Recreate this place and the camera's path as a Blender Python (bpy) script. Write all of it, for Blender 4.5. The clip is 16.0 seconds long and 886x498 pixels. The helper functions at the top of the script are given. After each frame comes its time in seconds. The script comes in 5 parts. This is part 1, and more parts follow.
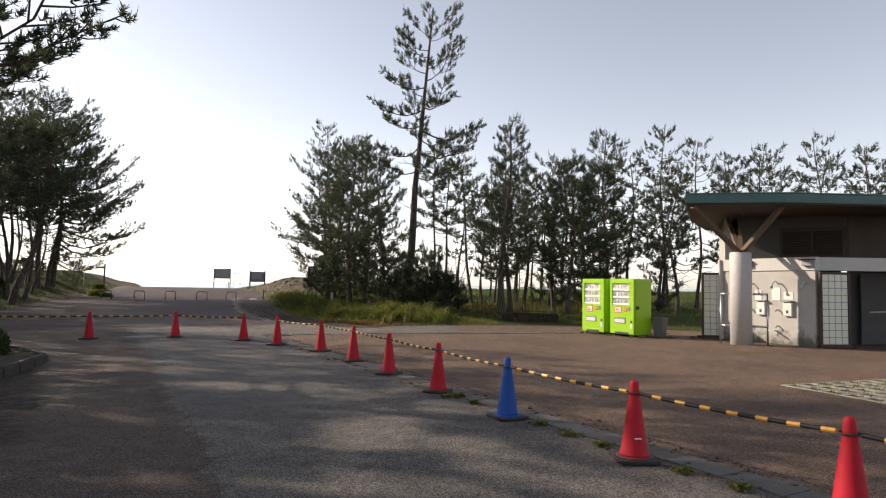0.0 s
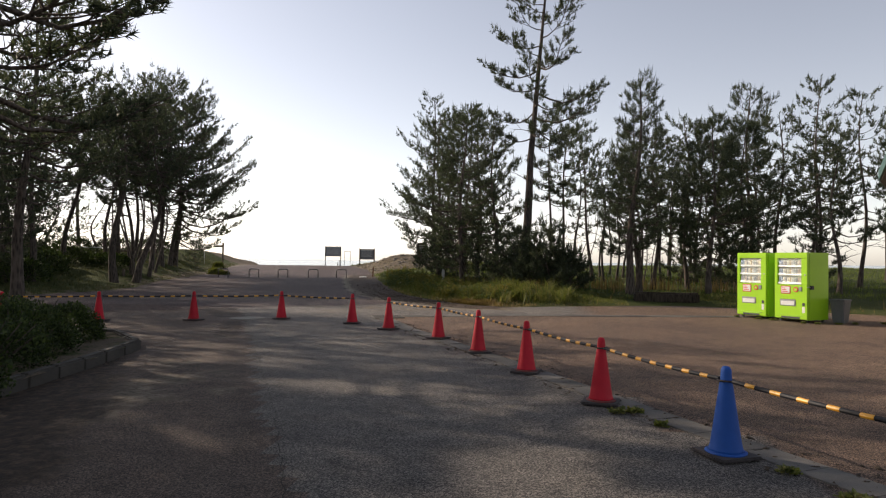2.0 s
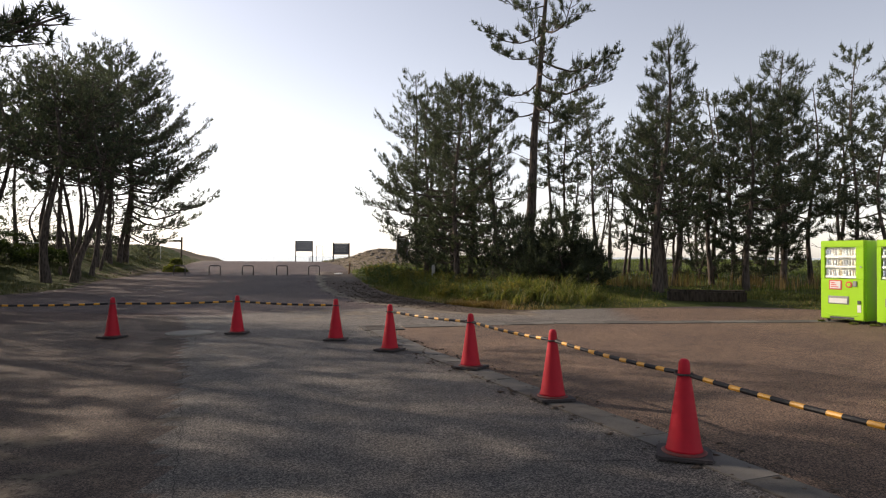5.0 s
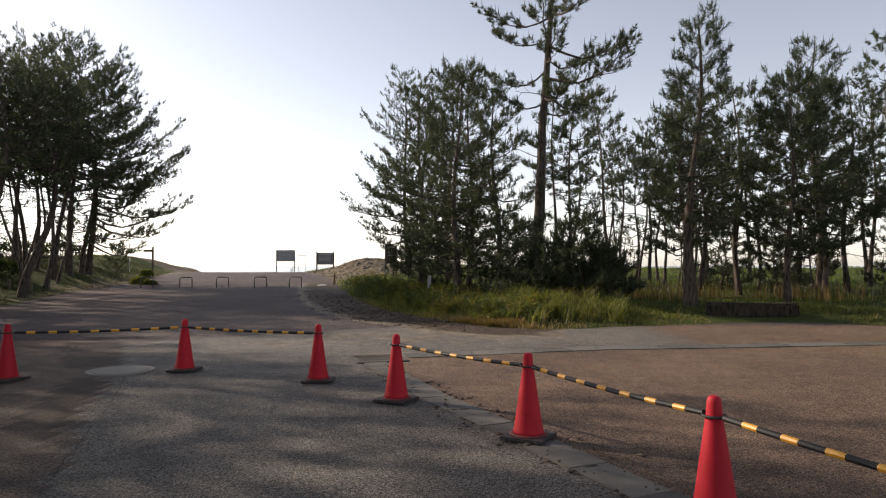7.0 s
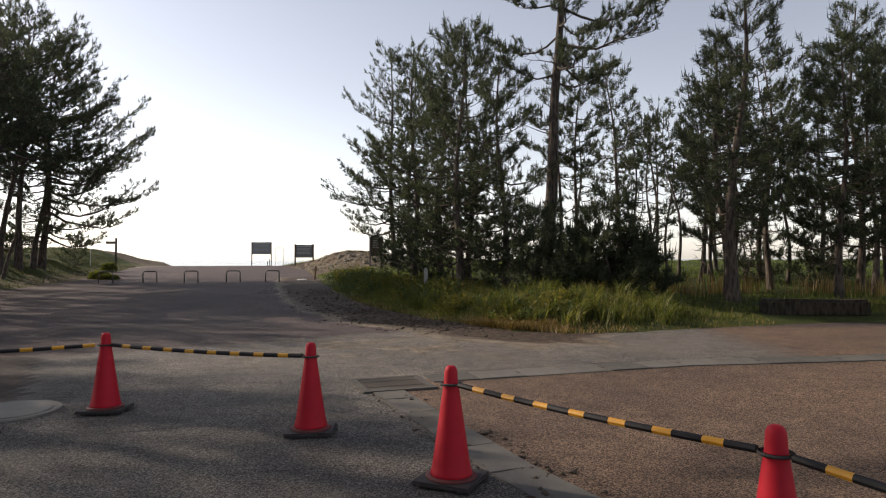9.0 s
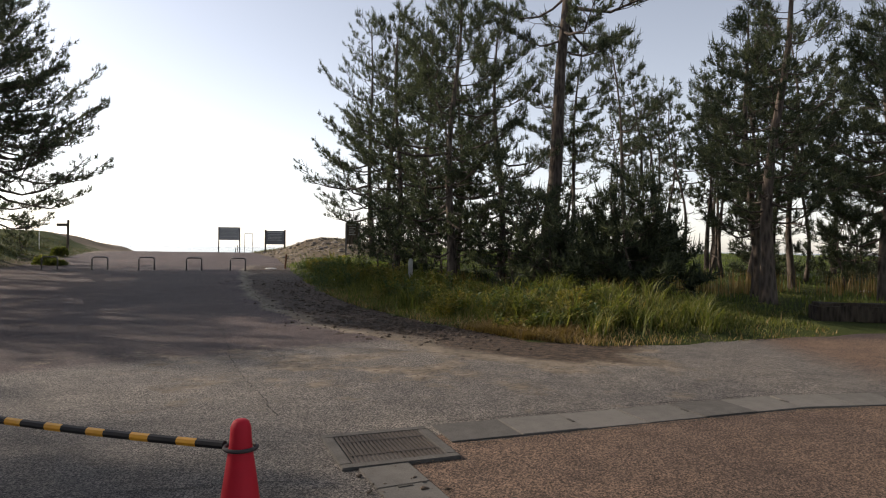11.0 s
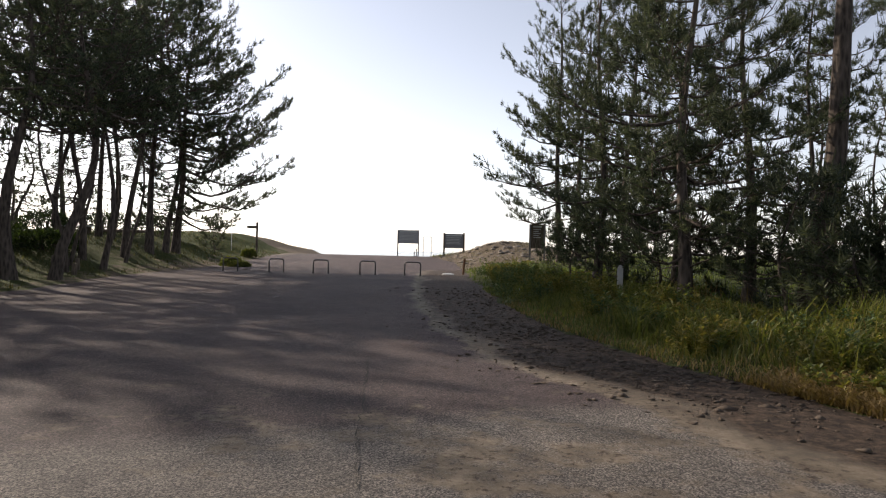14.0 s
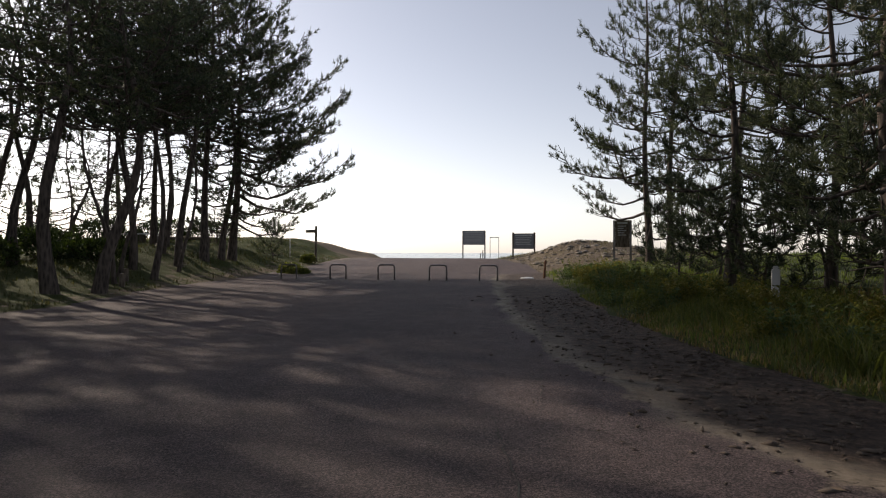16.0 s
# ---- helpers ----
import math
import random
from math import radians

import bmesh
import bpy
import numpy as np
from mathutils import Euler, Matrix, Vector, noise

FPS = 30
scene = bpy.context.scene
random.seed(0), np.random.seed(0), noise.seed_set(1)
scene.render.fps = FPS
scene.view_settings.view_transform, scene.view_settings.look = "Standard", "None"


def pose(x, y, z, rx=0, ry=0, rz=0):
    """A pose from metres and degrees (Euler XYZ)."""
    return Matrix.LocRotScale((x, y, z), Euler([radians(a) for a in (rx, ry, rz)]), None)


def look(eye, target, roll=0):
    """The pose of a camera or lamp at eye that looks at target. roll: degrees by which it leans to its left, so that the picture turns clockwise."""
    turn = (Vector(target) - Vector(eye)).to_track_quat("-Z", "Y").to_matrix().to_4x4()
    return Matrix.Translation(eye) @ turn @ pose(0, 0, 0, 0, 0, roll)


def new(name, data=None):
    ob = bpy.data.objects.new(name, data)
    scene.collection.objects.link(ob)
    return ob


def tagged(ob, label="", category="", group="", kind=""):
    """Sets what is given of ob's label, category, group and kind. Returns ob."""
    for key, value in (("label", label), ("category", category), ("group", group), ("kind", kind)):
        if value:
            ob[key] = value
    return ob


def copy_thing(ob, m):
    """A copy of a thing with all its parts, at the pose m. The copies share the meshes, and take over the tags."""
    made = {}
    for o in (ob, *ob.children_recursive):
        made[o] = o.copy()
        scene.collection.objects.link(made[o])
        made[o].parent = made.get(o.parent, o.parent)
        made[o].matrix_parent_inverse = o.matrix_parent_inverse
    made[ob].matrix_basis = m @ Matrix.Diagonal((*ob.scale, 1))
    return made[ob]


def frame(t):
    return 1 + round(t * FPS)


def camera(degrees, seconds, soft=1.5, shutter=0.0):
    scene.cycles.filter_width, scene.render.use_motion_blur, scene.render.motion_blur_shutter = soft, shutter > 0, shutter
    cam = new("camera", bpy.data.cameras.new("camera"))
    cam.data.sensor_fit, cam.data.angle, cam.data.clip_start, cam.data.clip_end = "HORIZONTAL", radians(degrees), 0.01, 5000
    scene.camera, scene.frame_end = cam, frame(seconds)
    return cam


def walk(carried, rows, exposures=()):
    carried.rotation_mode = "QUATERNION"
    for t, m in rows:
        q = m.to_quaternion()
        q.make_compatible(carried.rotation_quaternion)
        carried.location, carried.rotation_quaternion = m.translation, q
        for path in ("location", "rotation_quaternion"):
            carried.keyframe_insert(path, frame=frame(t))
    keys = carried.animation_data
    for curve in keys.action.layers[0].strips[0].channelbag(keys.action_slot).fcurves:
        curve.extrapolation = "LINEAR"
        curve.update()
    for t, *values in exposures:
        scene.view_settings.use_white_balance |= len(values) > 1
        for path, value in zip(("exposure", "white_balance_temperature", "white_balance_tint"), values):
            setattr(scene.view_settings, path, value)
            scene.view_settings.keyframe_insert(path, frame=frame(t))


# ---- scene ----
cam = camera(68.8, 16.0, soft=1.15)
PATH = [
    (0, (0.816, 0.037, 1.544), (0.852, 2.034, 1.655), 0.9),
    (0.5, (0.755, 0.487, 1.533), (0.72, 2.484, 1.622), 0.9),
    (1, (0.623, 1.052, 1.528), (0.427, 3.041, 1.596), 0.1),
    (1.5, (0.452, 1.617, 1.528), (0.183, 3.598, 1.58), 0.4),
    (2, (0.249, 2.289, 1.521), (-0.038, 4.268, 1.557), 0.6),
    (2.5, (-0.005, 2.931, 1.498), (-0.317, 4.907, 1.5), 1.0),
    (3, (-0.247, 3.626, 1.492), (-0.556, 5.602, 1.481), 1.0),
    (3.5, (-0.543, 4.303, 1.508), (-0.858, 6.278, 1.498), 0.9),
    (4, (-0.754, 4.989, 1.514), (-1.045, 6.968, 1.52), 0.6),
    (4.5, (-0.962, 5.687, 1.515), (-1.225, 7.669, 1.54), 0.5),
    (4.7, (-1.044, 5.962, 1.483), (-1.268, 7.949, 1.503), 0.2),
    (6.8, (-1.837, 8.988, 1.393), (-1.987, 10.982, 1.452), 0.2),
    (7, (-1.928, 9.306, 1.434), (-2.078, 11.3, 1.486), -0.1),
    (7.5, (-2.167, 9.995, 1.415), (-2.302, 11.989, 1.461), 0.3),
    (8, (-2.429, 10.753, 1.383), (-2.55, 12.749, 1.424), 0.1),
    (8.5, (-2.63, 11.43, 1.376), (-2.738, 13.427, 1.413), 0.3),
    (8.7, (-2.712, 11.722, 1.36), (-2.809, 13.719, 1.396), 0.0),
    (10.8, (-3.255, 14.45, 1.395), (-3.258, 16.45, 1.396), 0.9),
    (11, (-3.292, 14.698, 1.389), (-3.296, 16.698, 1.388), 0.7),
    (11.5, (-3.331, 15.272, 1.345), (-3.281, 17.272, 1.33), 0.4),
    (12, (-3.342, 15.917, 1.353), (-3.211, 17.913, 1.337), -0.3),
    (12.5, (-3.406, 16.561, 1.339), (-3.26, 18.555, 1.33), 0.5),
    (13, (-3.571, 17.253, 1.331), (-3.728, 19.247, 1.344), 1.9),
    (13.5, (-3.803, 17.869, 1.316), (-4.155, 19.838, 1.329), 1.8),
    (14, (-4.149, 18.529, 1.308), (-4.694, 20.453, 1.316), 1.3),
    (14.5, (-4.511, 19.112, 1.3), (-5.093, 21.025, 1.327), 1.1),
    (15, (-4.953, 19.765, 1.287), (-5.624, 21.649, 1.314), 0.2),
    (15.5, (-5.337, 20.411, 1.286), (-6.042, 22.282, 1.294), 0.5),
    (15.7, (-5.488, 20.639, 1.295), (-6.174, 22.517, 1.308), -0.2),
    (16, (-5.713, 20.954, 1.316), (-6.42, 22.825, 1.327), 0.1),
]
EXPOSURES = [(0, 0.74, 6850, 15), (1.5, 0.49, 6850, 15), (3.5, 0.58, 6950, 17), (7, 0.66, 6850, 15), (8.5, 0.53, 6850, 15), (11, 0.58, 6700, 14), (12, 0.64, 6700, 14), (13.2, 0.92, 6650, 14), (14.5, 0.38, 6700, 16), (16, 0.17, 6700, 16)]
walk(cam, [(t, look(eye, target, roll)) for t, eye, target, roll in PATH], EXPOSURES)

# ---- light ----
SUN_TO = Vector((-0.93, 0.37, 0.0)).normalized()      # level direction towards the sun
SUN_EL = radians(26)
sun_way = SUN_TO * math.cos(SUN_EL) + Vector((0, 0, math.sin(SUN_EL)))
world = bpy.data.worlds.new("world")
world.use_nodes = True
scene.world = world
wn, wl = world.node_tree.nodes, world.node_tree.links
sky = wn.new("ShaderNodeTexSky")
sky.sky_type = "NISHITA"
sky.sun_disc = False
sky.sun_elevation = SUN_EL
sky.sun_rotation = math.atan2(SUN_TO.x, SUN_TO.y)
sky.air_density, sky.dust_density, sky.ozone_density = 1.0, 0.6, 2.0
grey = wn.new("ShaderNodeRGBToBW")                     # sea haze takes most of the colour out of the sky
haze = wn.new("ShaderNodeMix")
haze.data_type = "RGBA"
haze.inputs[0].default_value = 0.62
wl.new(sky.outputs[0], grey.inputs[0])
wl.new(sky.outputs[0], haze.inputs[6])
wl.new(grey.outputs[0], haze.inputs[7])
wn["Background"].inputs["Strength"].default_value = 0.15
wl.new(haze.outputs[2], wn["Background"].inputs["Color"])
lamp = bpy.data.lights.new("sun", "SUN")
lamp.energy, lamp.angle, lamp.color = 4.1, radians(0.9), (1.0, 0.88, 0.72)
sun = new("sun", lamp)
sun.matrix_world = look(sun_way * 60, (0, 0, 0))


# ---- materials ----
def nodes_of(name):
    m = bpy.data.materials.new(name)
    m.use_nodes = True
    nt = m.node_tree
    return m, nt.nodes, nt.links, nt.nodes["Principled BSDF"]


def ramp(n, l, src, stops):
    r = n.new("ShaderNodeValToRGB")
    e = r.color_ramp.elements
    while len(e) < len(stops):
        e.new(0.5)
    for k, (p, c) in zip(e, stops):
        k.position, k.color = p, (*c, 1) if len(c) == 3 else c
    l.new(src, r.inputs[0])
    return r.outputs[0]


def tex(n, l, kind, scale, detail=4, rough=0.6, vec=None):
    t = n.new("ShaderNodeTex" + kind)
    t.inputs["Scale"].default_value = scale
    if kind == "Noise":
        t.inputs["Detail"].default_value, t.inputs["Roughness"].default_value = detail, rough
    if vec is not None:
        l.new(vec, t.inputs["Vector"])
    return t.outputs["Distance"] if kind == "Voronoi" else t.outputs[0]


def mix(n, l, fac, a, b, mode="MIX"):
    m = n.new("ShaderNodeMix")
    m.data_type, m.blend_type = "RGBA", mode
    for v, k in ((fac, 0), (a, 6), (b, 7)):
        if hasattr(v, "links"):
            l.new(v, m.inputs[k])
        elif k:
            m.inputs[k].default_value = (*v, 1)
        else:
            m.inputs[k].default_value = v
    return m.outputs[2]


def mth(n, l, op, a, b=0.0, clamp=False):
    m = n.new("ShaderNodeMath")
    m.operation, m.use_clamp = op, clamp
    for v, k in ((a, 0), (b, 1)):
        if hasattr(v, "links"):
            l.new(v, m.inputs[k])
        else:
            m.inputs[k].default_value = v
    return m.outputs[0]


def bump(n, l, p, height, strength=0.4, dist=0.01):
    b = n.new("ShaderNodeBump")
    b.inputs["Strength"].default_value, b.inputs["Distance"].default_value = strength, dist
    l.new(height, b.inputs["Height"])
    l.new(b.outputs[0], p.inputs["Normal"])


def world_place(n):
    return n.new("ShaderNodeNewGeometry").outputs["Position"]


def plain(name, color, rough=0.5, metal=0.0, vary=0.25, grain=30.0, relief=0.15, random=False, spec=0.5):
    """A surface of one colour with stains at two scales and a fine relief."""
    m, n, l, p = nodes_of(name)
    co = n.new("ShaderNodeTexCoord").outputs["Object"]
    a = tex(n, l, "Noise", grain, 5, 0.65, co)
    b = tex(n, l, "Noise", grain * 0.09, 4, 0.6, co)
    dark = tuple(c * (1 - vary) for c in color)
    lite = tuple(min(1, c * (1 + vary)) for c in color)
    f = mth(n, l, "ADD", mth(n, l, "MULTIPLY", a, 0.5), mth(n, l, "MULTIPLY", b, 0.5))
    if random:
        o = n.new("ShaderNodeObjectInfo").outputs["Random"]
        f = mth(n, l, "ADD", f, mth(n, l, "MULTIPLY", mth(n, l, "SUBTRACT", o, 0.5), 0.35))
    l.new(ramp(n, l, f, [(0.3, dark), (0.7, lite)]), p.inputs["Base Color"])
    p.inputs["Roughness"].default_value, p.inputs["Metallic"].default_value = rough, metal
    p.inputs["Specular IOR Level"].default_value = spec
    bump(n, l, p, a, relief, 0.004)
    return m


def asphalt():
    """Worn asphalt: grey lane, brown lot, reddish upper road darkened for tree shade, and drifted sand, told apart by
    attributes of the sheet.
    """
    m, n, l, p = nodes_of("asphalt")
    co = world_place(n)

    def attr(k):
        a = n.new("ShaderNodeAttribute")
        a.attribute_name = k
        return a.outputs["Fac"]
    stones = n.new("ShaderNodeTexVoronoi")
    stones.inputs["Scale"].default_value = 105
    l.new(co, stones.inputs["Vector"])
    tone = n.new("ShaderNodeRGBToBW")
    l.new(stones.outputs["Color"], tone.inputs[0])
    fine = tone.outputs[0]
    grit = tex(n, l, "Noise", 52, 7, 0.85, co)
    mid = tex(n, l, "Noise", 3.1, 6, 0.7, co)
    big = tex(n, l, "Noise", 0.42, 5, 0.6, co)
    lane = ramp(n, l, mid, [(0.3, (0.088, 0.083, 0.079)), (0.7, (0.162, 0.152, 0.143))])
    lot = ramp(n, l, mid, [(0.3, (0.096, 0.066, 0.05)), (0.7, (0.168, 0.117, 0.088))])
    # reddish upper asphalt, its tone also lowered to stand for tree shade
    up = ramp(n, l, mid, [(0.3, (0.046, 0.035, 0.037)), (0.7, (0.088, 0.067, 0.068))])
    sand = ramp(n, l, mid, [(0.3, (0.1, 0.08, 0.06)), (0.5, (0.19, 0.155, 0.115)), (0.72, (0.37, 0.31, 0.235))])
    wob = mth(n, l, "MULTIPLY", mth(n, l, "SUBTRACT", big, 0.5), 0.9)
    c = mix(n, l, ramp(n, l, mth(n, l, "ADD", attr("lot"), mth(n, l, "MULTIPLY", wob, 0.25)), [(0.4, (0, 0, 0)), (0.6, (1, 1, 1))]), lane, lot)
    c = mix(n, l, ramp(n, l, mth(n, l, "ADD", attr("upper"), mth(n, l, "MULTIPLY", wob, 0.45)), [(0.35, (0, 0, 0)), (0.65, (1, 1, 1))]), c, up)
    c = mix(n, l, ramp(n, l, mth(n, l, "ADD", attr("dusty"), mth(n, l, "MULTIPLY", wob, 0.12)), [(0.47, (0, 0, 0)), (0.53, (1, 1, 1))]), c, mix(n, l, 1.0, c, (0.76, 0.63, 0.57), "MULTIPLY"))
    dk = ramp(n, l, mth(n, l, "ADD", attr("repair"), mth(n, l, "MULTIPLY", wob, 0.12)), [(0.45, (0, 0, 0)), (0.55, (1, 1, 1))])
    c = mix(n, l, dk, c, mix(n, l, 1.0, c, (0.5, 0.49, 0.5), "MULTIPLY"))
    wear = ramp(n, l, big, [(0.35, (0.78, 0.78, 0.8)), (0.65, (1.16, 1.13, 1.08))])
    c = mix(n, l, 1.0, c, wear, "MULTIPLY")
    spk = ramp(n, l, mth(n, l, "ADD", mth(n, l, "MULTIPLY", grit, 0.7), mth(n, l, "MULTIPLY", fine, 0.3)), [(0.37, (0.22, 0.22, 0.22)), (0.49, (0.86, 0.86, 0.86)), (0.62, (2.7, 2.6, 2.45))])
    c = mix(n, l, 0.95, c, spk, "MULTIPLY")
    brk = mth(n, l, "MULTIPLY", mth(n, l, "SUBTRACT", tex(n, l, "Noise", 1.3, 7, 0.72, co), 0.5), 2.2)
    specks = ramp(n, l, tex(n, l, "Noise", 13, 4, 0.65, co), [(0.36, (0.3, 0.27, 0.25)), (0.47, (1, 1, 1))])
    sand = mix(n, l, 1.0, sand, specks, "MULTIPLY")
    sm = ramp(n, l, mth(n, l, "ADD", attr("sand"), brk), [(0.45, (0, 0, 0)), (0.7, (1, 1, 1))])
    c = mix(n, l, sm, c, sand)
    rm = ramp(n, l, mth(n, l, "ADD", attr("rim"), mth(n, l, "MULTIPLY", brk, 0.7)), [(0.5, (0, 0, 0)), (1.2, (0.34, 0.34, 0.34))])
    soil = ramp(n, l, tex(n, l, "Noise", 7, 8, 0.85, co), [(0.38, (0.014, 0.01, 0.008)), (0.5, (0.05, 0.034, 0.024)), (0.64, (0.15, 0.105, 0.072))])
    dm = ramp(n, l, mth(n, l, "ADD", attr("dirt"), mth(n, l, "MULTIPLY", brk, 0.8)), [(0.4, (0, 0, 0)), (0.75, (1, 1, 1))])
    c = mix(n, l, dm, c, soil)
    c = mix(n, l, rm, c, (0.3, 0.26, 0.2))
    l.new(c, p.inputs["Base Color"])
    p.inputs["Roughness"].default_value = 0.82
    p.inputs["Specular IOR Level"].default_value = 0.26
    bump(n, l, p, mth(n, l, "ADD", mth(n, l, "MULTIPLY", grit, 1.3), mth(n, l, "MULTIPLY", mid, 1.2)), 1.0, 0.026)
    return m


def earth():
    """Dune ground: sand, dry litter and low green growth in patches."""
    m, n, l, p = nodes_of("dune_ground")
    co = world_place(n)
    a = n.new("ShaderNodeAttribute")
    a.attribute_name = "green"
    mid = tex(n, l, "Noise", 1.7, 7, 0.7, co)
    fine = tex(n, l, "Noise", 26, 5, 0.75, co)
    sand = ramp(n, l, fine, [(0.3, (0.085, 0.068, 0.05)), (0.7, (0.22, 0.178, 0.132))])
    grn = ramp(n, l, fine, [(0.3, (0.024, 0.036, 0.012)), (0.55, (0.06, 0.075, 0.023)), (0.75, (0.125, 0.12, 0.042))])
    f = mth(n, l, "ADD", a.outputs["Fac"], mth(n, l, "MULTIPLY", mth(n, l, "SUBTRACT", mid, 0.5), 1.6))
    l.new(mix(n, l, ramp(n, l, f, [(0.4, (0, 0, 0)), (0.62, (1, 1, 1))]), sand, grn), p.inputs["Base Color"])
    p.inputs["Roughness"].default_value = 0.95
    p.inputs["Specular IOR Level"].default_value = 0.1
    bump(n, l, p, mth(n, l, "ADD", fine, mid), 0.9, 0.06)
    return m


def foliage(name, stops, rough=0.55, through_light=0.0, tint=(1.6, 1.7, 0.8)):
    m, n, l, p = nodes_of(name)
    g = n.new("ShaderNodeNewGeometry")
    co = tex(n, l, "Noise", 0.9, 3, 0.6, g.outputs["Position"])
    r = g.outputs["Random Per Island"]
    f = mth(n, l, "ADD", mth(n, l, "MULTIPLY", r, 0.55), mth(n, l, "MULTIPLY", co, 0.45))
    col = ramp(n, l, f, stops)
    l.new(col, p.inputs["Base Color"])
    p.inputs["Roughness"].default_value = rough
    p.inputs["Specular IOR Level"].default_value = 0.25
    if through_light:
        t = n.new("ShaderNodeBsdfTranslucent")
        l.new(mix(n, l, 1.0, col, tint, "MULTIPLY"), t.inputs["Color"])
        x = n.new("ShaderNodeMixShader")
        x.inputs[0].default_value = through_light
        l.new(p.outputs[0], x.inputs[1])
        l.new(t.outputs[0], x.inputs[2])
        l.new(x.outputs[0], n["Material Output"].inputs["Surface"])
    return m


def bark_of(name, a, b):
    m, n, l, p = nodes_of(name)
    co = n.new("ShaderNodeTexCoord").outputs["Object"]
    mp = n.new("ShaderNodeMapping")
    mp.inputs["Scale"].default_value = (9, 9, 2.2)
    l.new(co, mp.inputs[0])
    v = tex(n, l, "Voronoi", 1.6, vec=mp.outputs[0])
    w = tex(n, l, "Noise", 3.0, 6, 0.7, mp.outputs[0])
    f = mth(n, l, "ADD", mth(n, l, "MULTIPLY", v, 0.6), mth(n, l, "MULTIPLY", w, 0.5))
    l.new(ramp(n, l, f, [(0.3, a), (0.75, b)]), p.inputs["Base Color"])
    p.inputs["Roughness"].default_value = 0.9
    p.inputs["Specular IOR Level"].default_value = 0.2
    bump(n, l, p, f, 0.9, 0.03)
    return m


def glass(name, tint=(0.9, 0.95, 0.95)):
    m, n, l, p = nodes_of(name)
    p.inputs["Base Color"].default_value = (*tint, 1)
    p.inputs["Transmission Weight"].default_value = 1.0
    p.inputs["Roughness"].default_value = 0.03
    p.inputs["IOR"].default_value = 1.3
    return m


M_ASPHALT = asphalt()
M_EARTH = earth()
M_NEEDLE = foliage("pine_needles", [(0.2, (0.03, 0.04, 0.028)), (0.5, (0.052, 0.065, 0.041)), (0.8, (0.1, 0.113, 0.062))], through_light=0.36, tint=(1.25, 1.3, 0.95))
M_GRASS = foliage("grass_blades", [(0.15, (0.042, 0.055, 0.018)), (0.4, (0.085, 0.1, 0.03)), (0.66, (0.14, 0.145, 0.046)), (0.9, (0.27, 0.2, 0.1))], through_light=0.4)
M_LAWN = foliage("lawn_blades", [(0.15, (0.045, 0.062, 0.02)), (0.5, (0.085, 0.115, 0.03)), (0.85, (0.15, 0.165, 0.05))], through_light=0.4)
# bank grass: the pines' shade is put into these darker greens
M_BANK = foliage("bank_grass_darkened_for_shade", [(0.15, (0.028, 0.036, 0.014)), (0.5, (0.06, 0.066, 0.024)), (0.85, (0.13, 0.105, 0.05))], through_light=0.25)
M_DUNE = foliage("bleached_dune_grass", [(0.2, (0.1, 0.085, 0.06)), (0.8, (0.24, 0.21, 0.15))], through_light=0.2)
M_DRY = foliage("dry_grass", [(0.2, (0.13, 0.085, 0.036)), (0.8, (0.31, 0.22, 0.1))], through_light=0.25)
M_HEDGE = foliage("hedge_leaves", [(0.2, (0.012, 0.02, 0.007)), (0.6, (0.032, 0.05, 0.014)), (0.9, (0.085, 0.11, 0.03))], through_light=0.25)
M_BARK = bark_of("pine_bark", (0.03, 0.025, 0.021), (0.115, 0.093, 0.078))
M_TIMBER = bark_of("weathered_timber", (0.05, 0.04, 0.03), (0.16, 0.13, 0.1))
M_SOIL = plain("dark_soil_clods", (0.06, 0.045, 0.033), 1.0, 0, 0.4, 40)
M_RUBBLE = plain("grey_dune_stones", (0.17, 0.15, 0.125), 0.95, 0, 0.4, 12)
M_LOG = bark_of("old_dark_log", (0.015, 0.012, 0.01), (0.06, 0.048, 0.038))
M_CONCRETE = plain("gutter_concrete", (0.082, 0.076, 0.068), 0.92, 0, 0.4, 75, 1.0, True)
# kerb concrete, much darkened to stand for deep tree shade on the planter
M_KERB = plain("kerb_concrete_darkened_for_shade", (0.048, 0.043, 0.037), 0.9, 0, 0.35, 40, 0.4)
M_CRACK = plain("crack_shadow_dirt", (0.03, 0.028, 0.024), 1.0, 0, 0.3, 40)
M_PATCH = plain("manhole_concrete", (0.2, 0.188, 0.165), 0.9, 0, 0.2, 50, 0.3)
M_GRATE = plain("rusty_cast_iron", (0.045, 0.036, 0.03), 0.75, 0.2, 0.4, 50, 0.3)
M_RED = plain("red_cone_plastic", (0.41, 0.007, 0.02), 0.62, 0, 0.14, 12, 0.06, True, 0.28)
M_BLUE = plain("blue_cone_plastic", (0.005, 0.058, 0.26), 0.62, 0, 0.14, 12, 0.06, False, 0.28)
M_RUBBER = plain("black_rubber", (0.03, 0.024, 0.024), 0.75, 0, 0.35, 25, 0.2)
M_MAROON = plain("dirty_red_base", (0.11, 0.018, 0.016), 0.7, 0, 0.4, 25, 0.2)
M_YELLOW = plain("yellow_bar_plastic", (0.6, 0.28, 0.015), 0.46, 0, 0.15, 25, 0.05)
M_BLACK = plain("black_bar_plastic", (0.014, 0.014, 0.016), 0.6, 0, 0.2, 25, 0.05, False, 0.25)
M_LIME = plain("lime_green_steel", (0.29, 0.56, 0.015), 0.35, 0, 0.05, 6, 0.02)
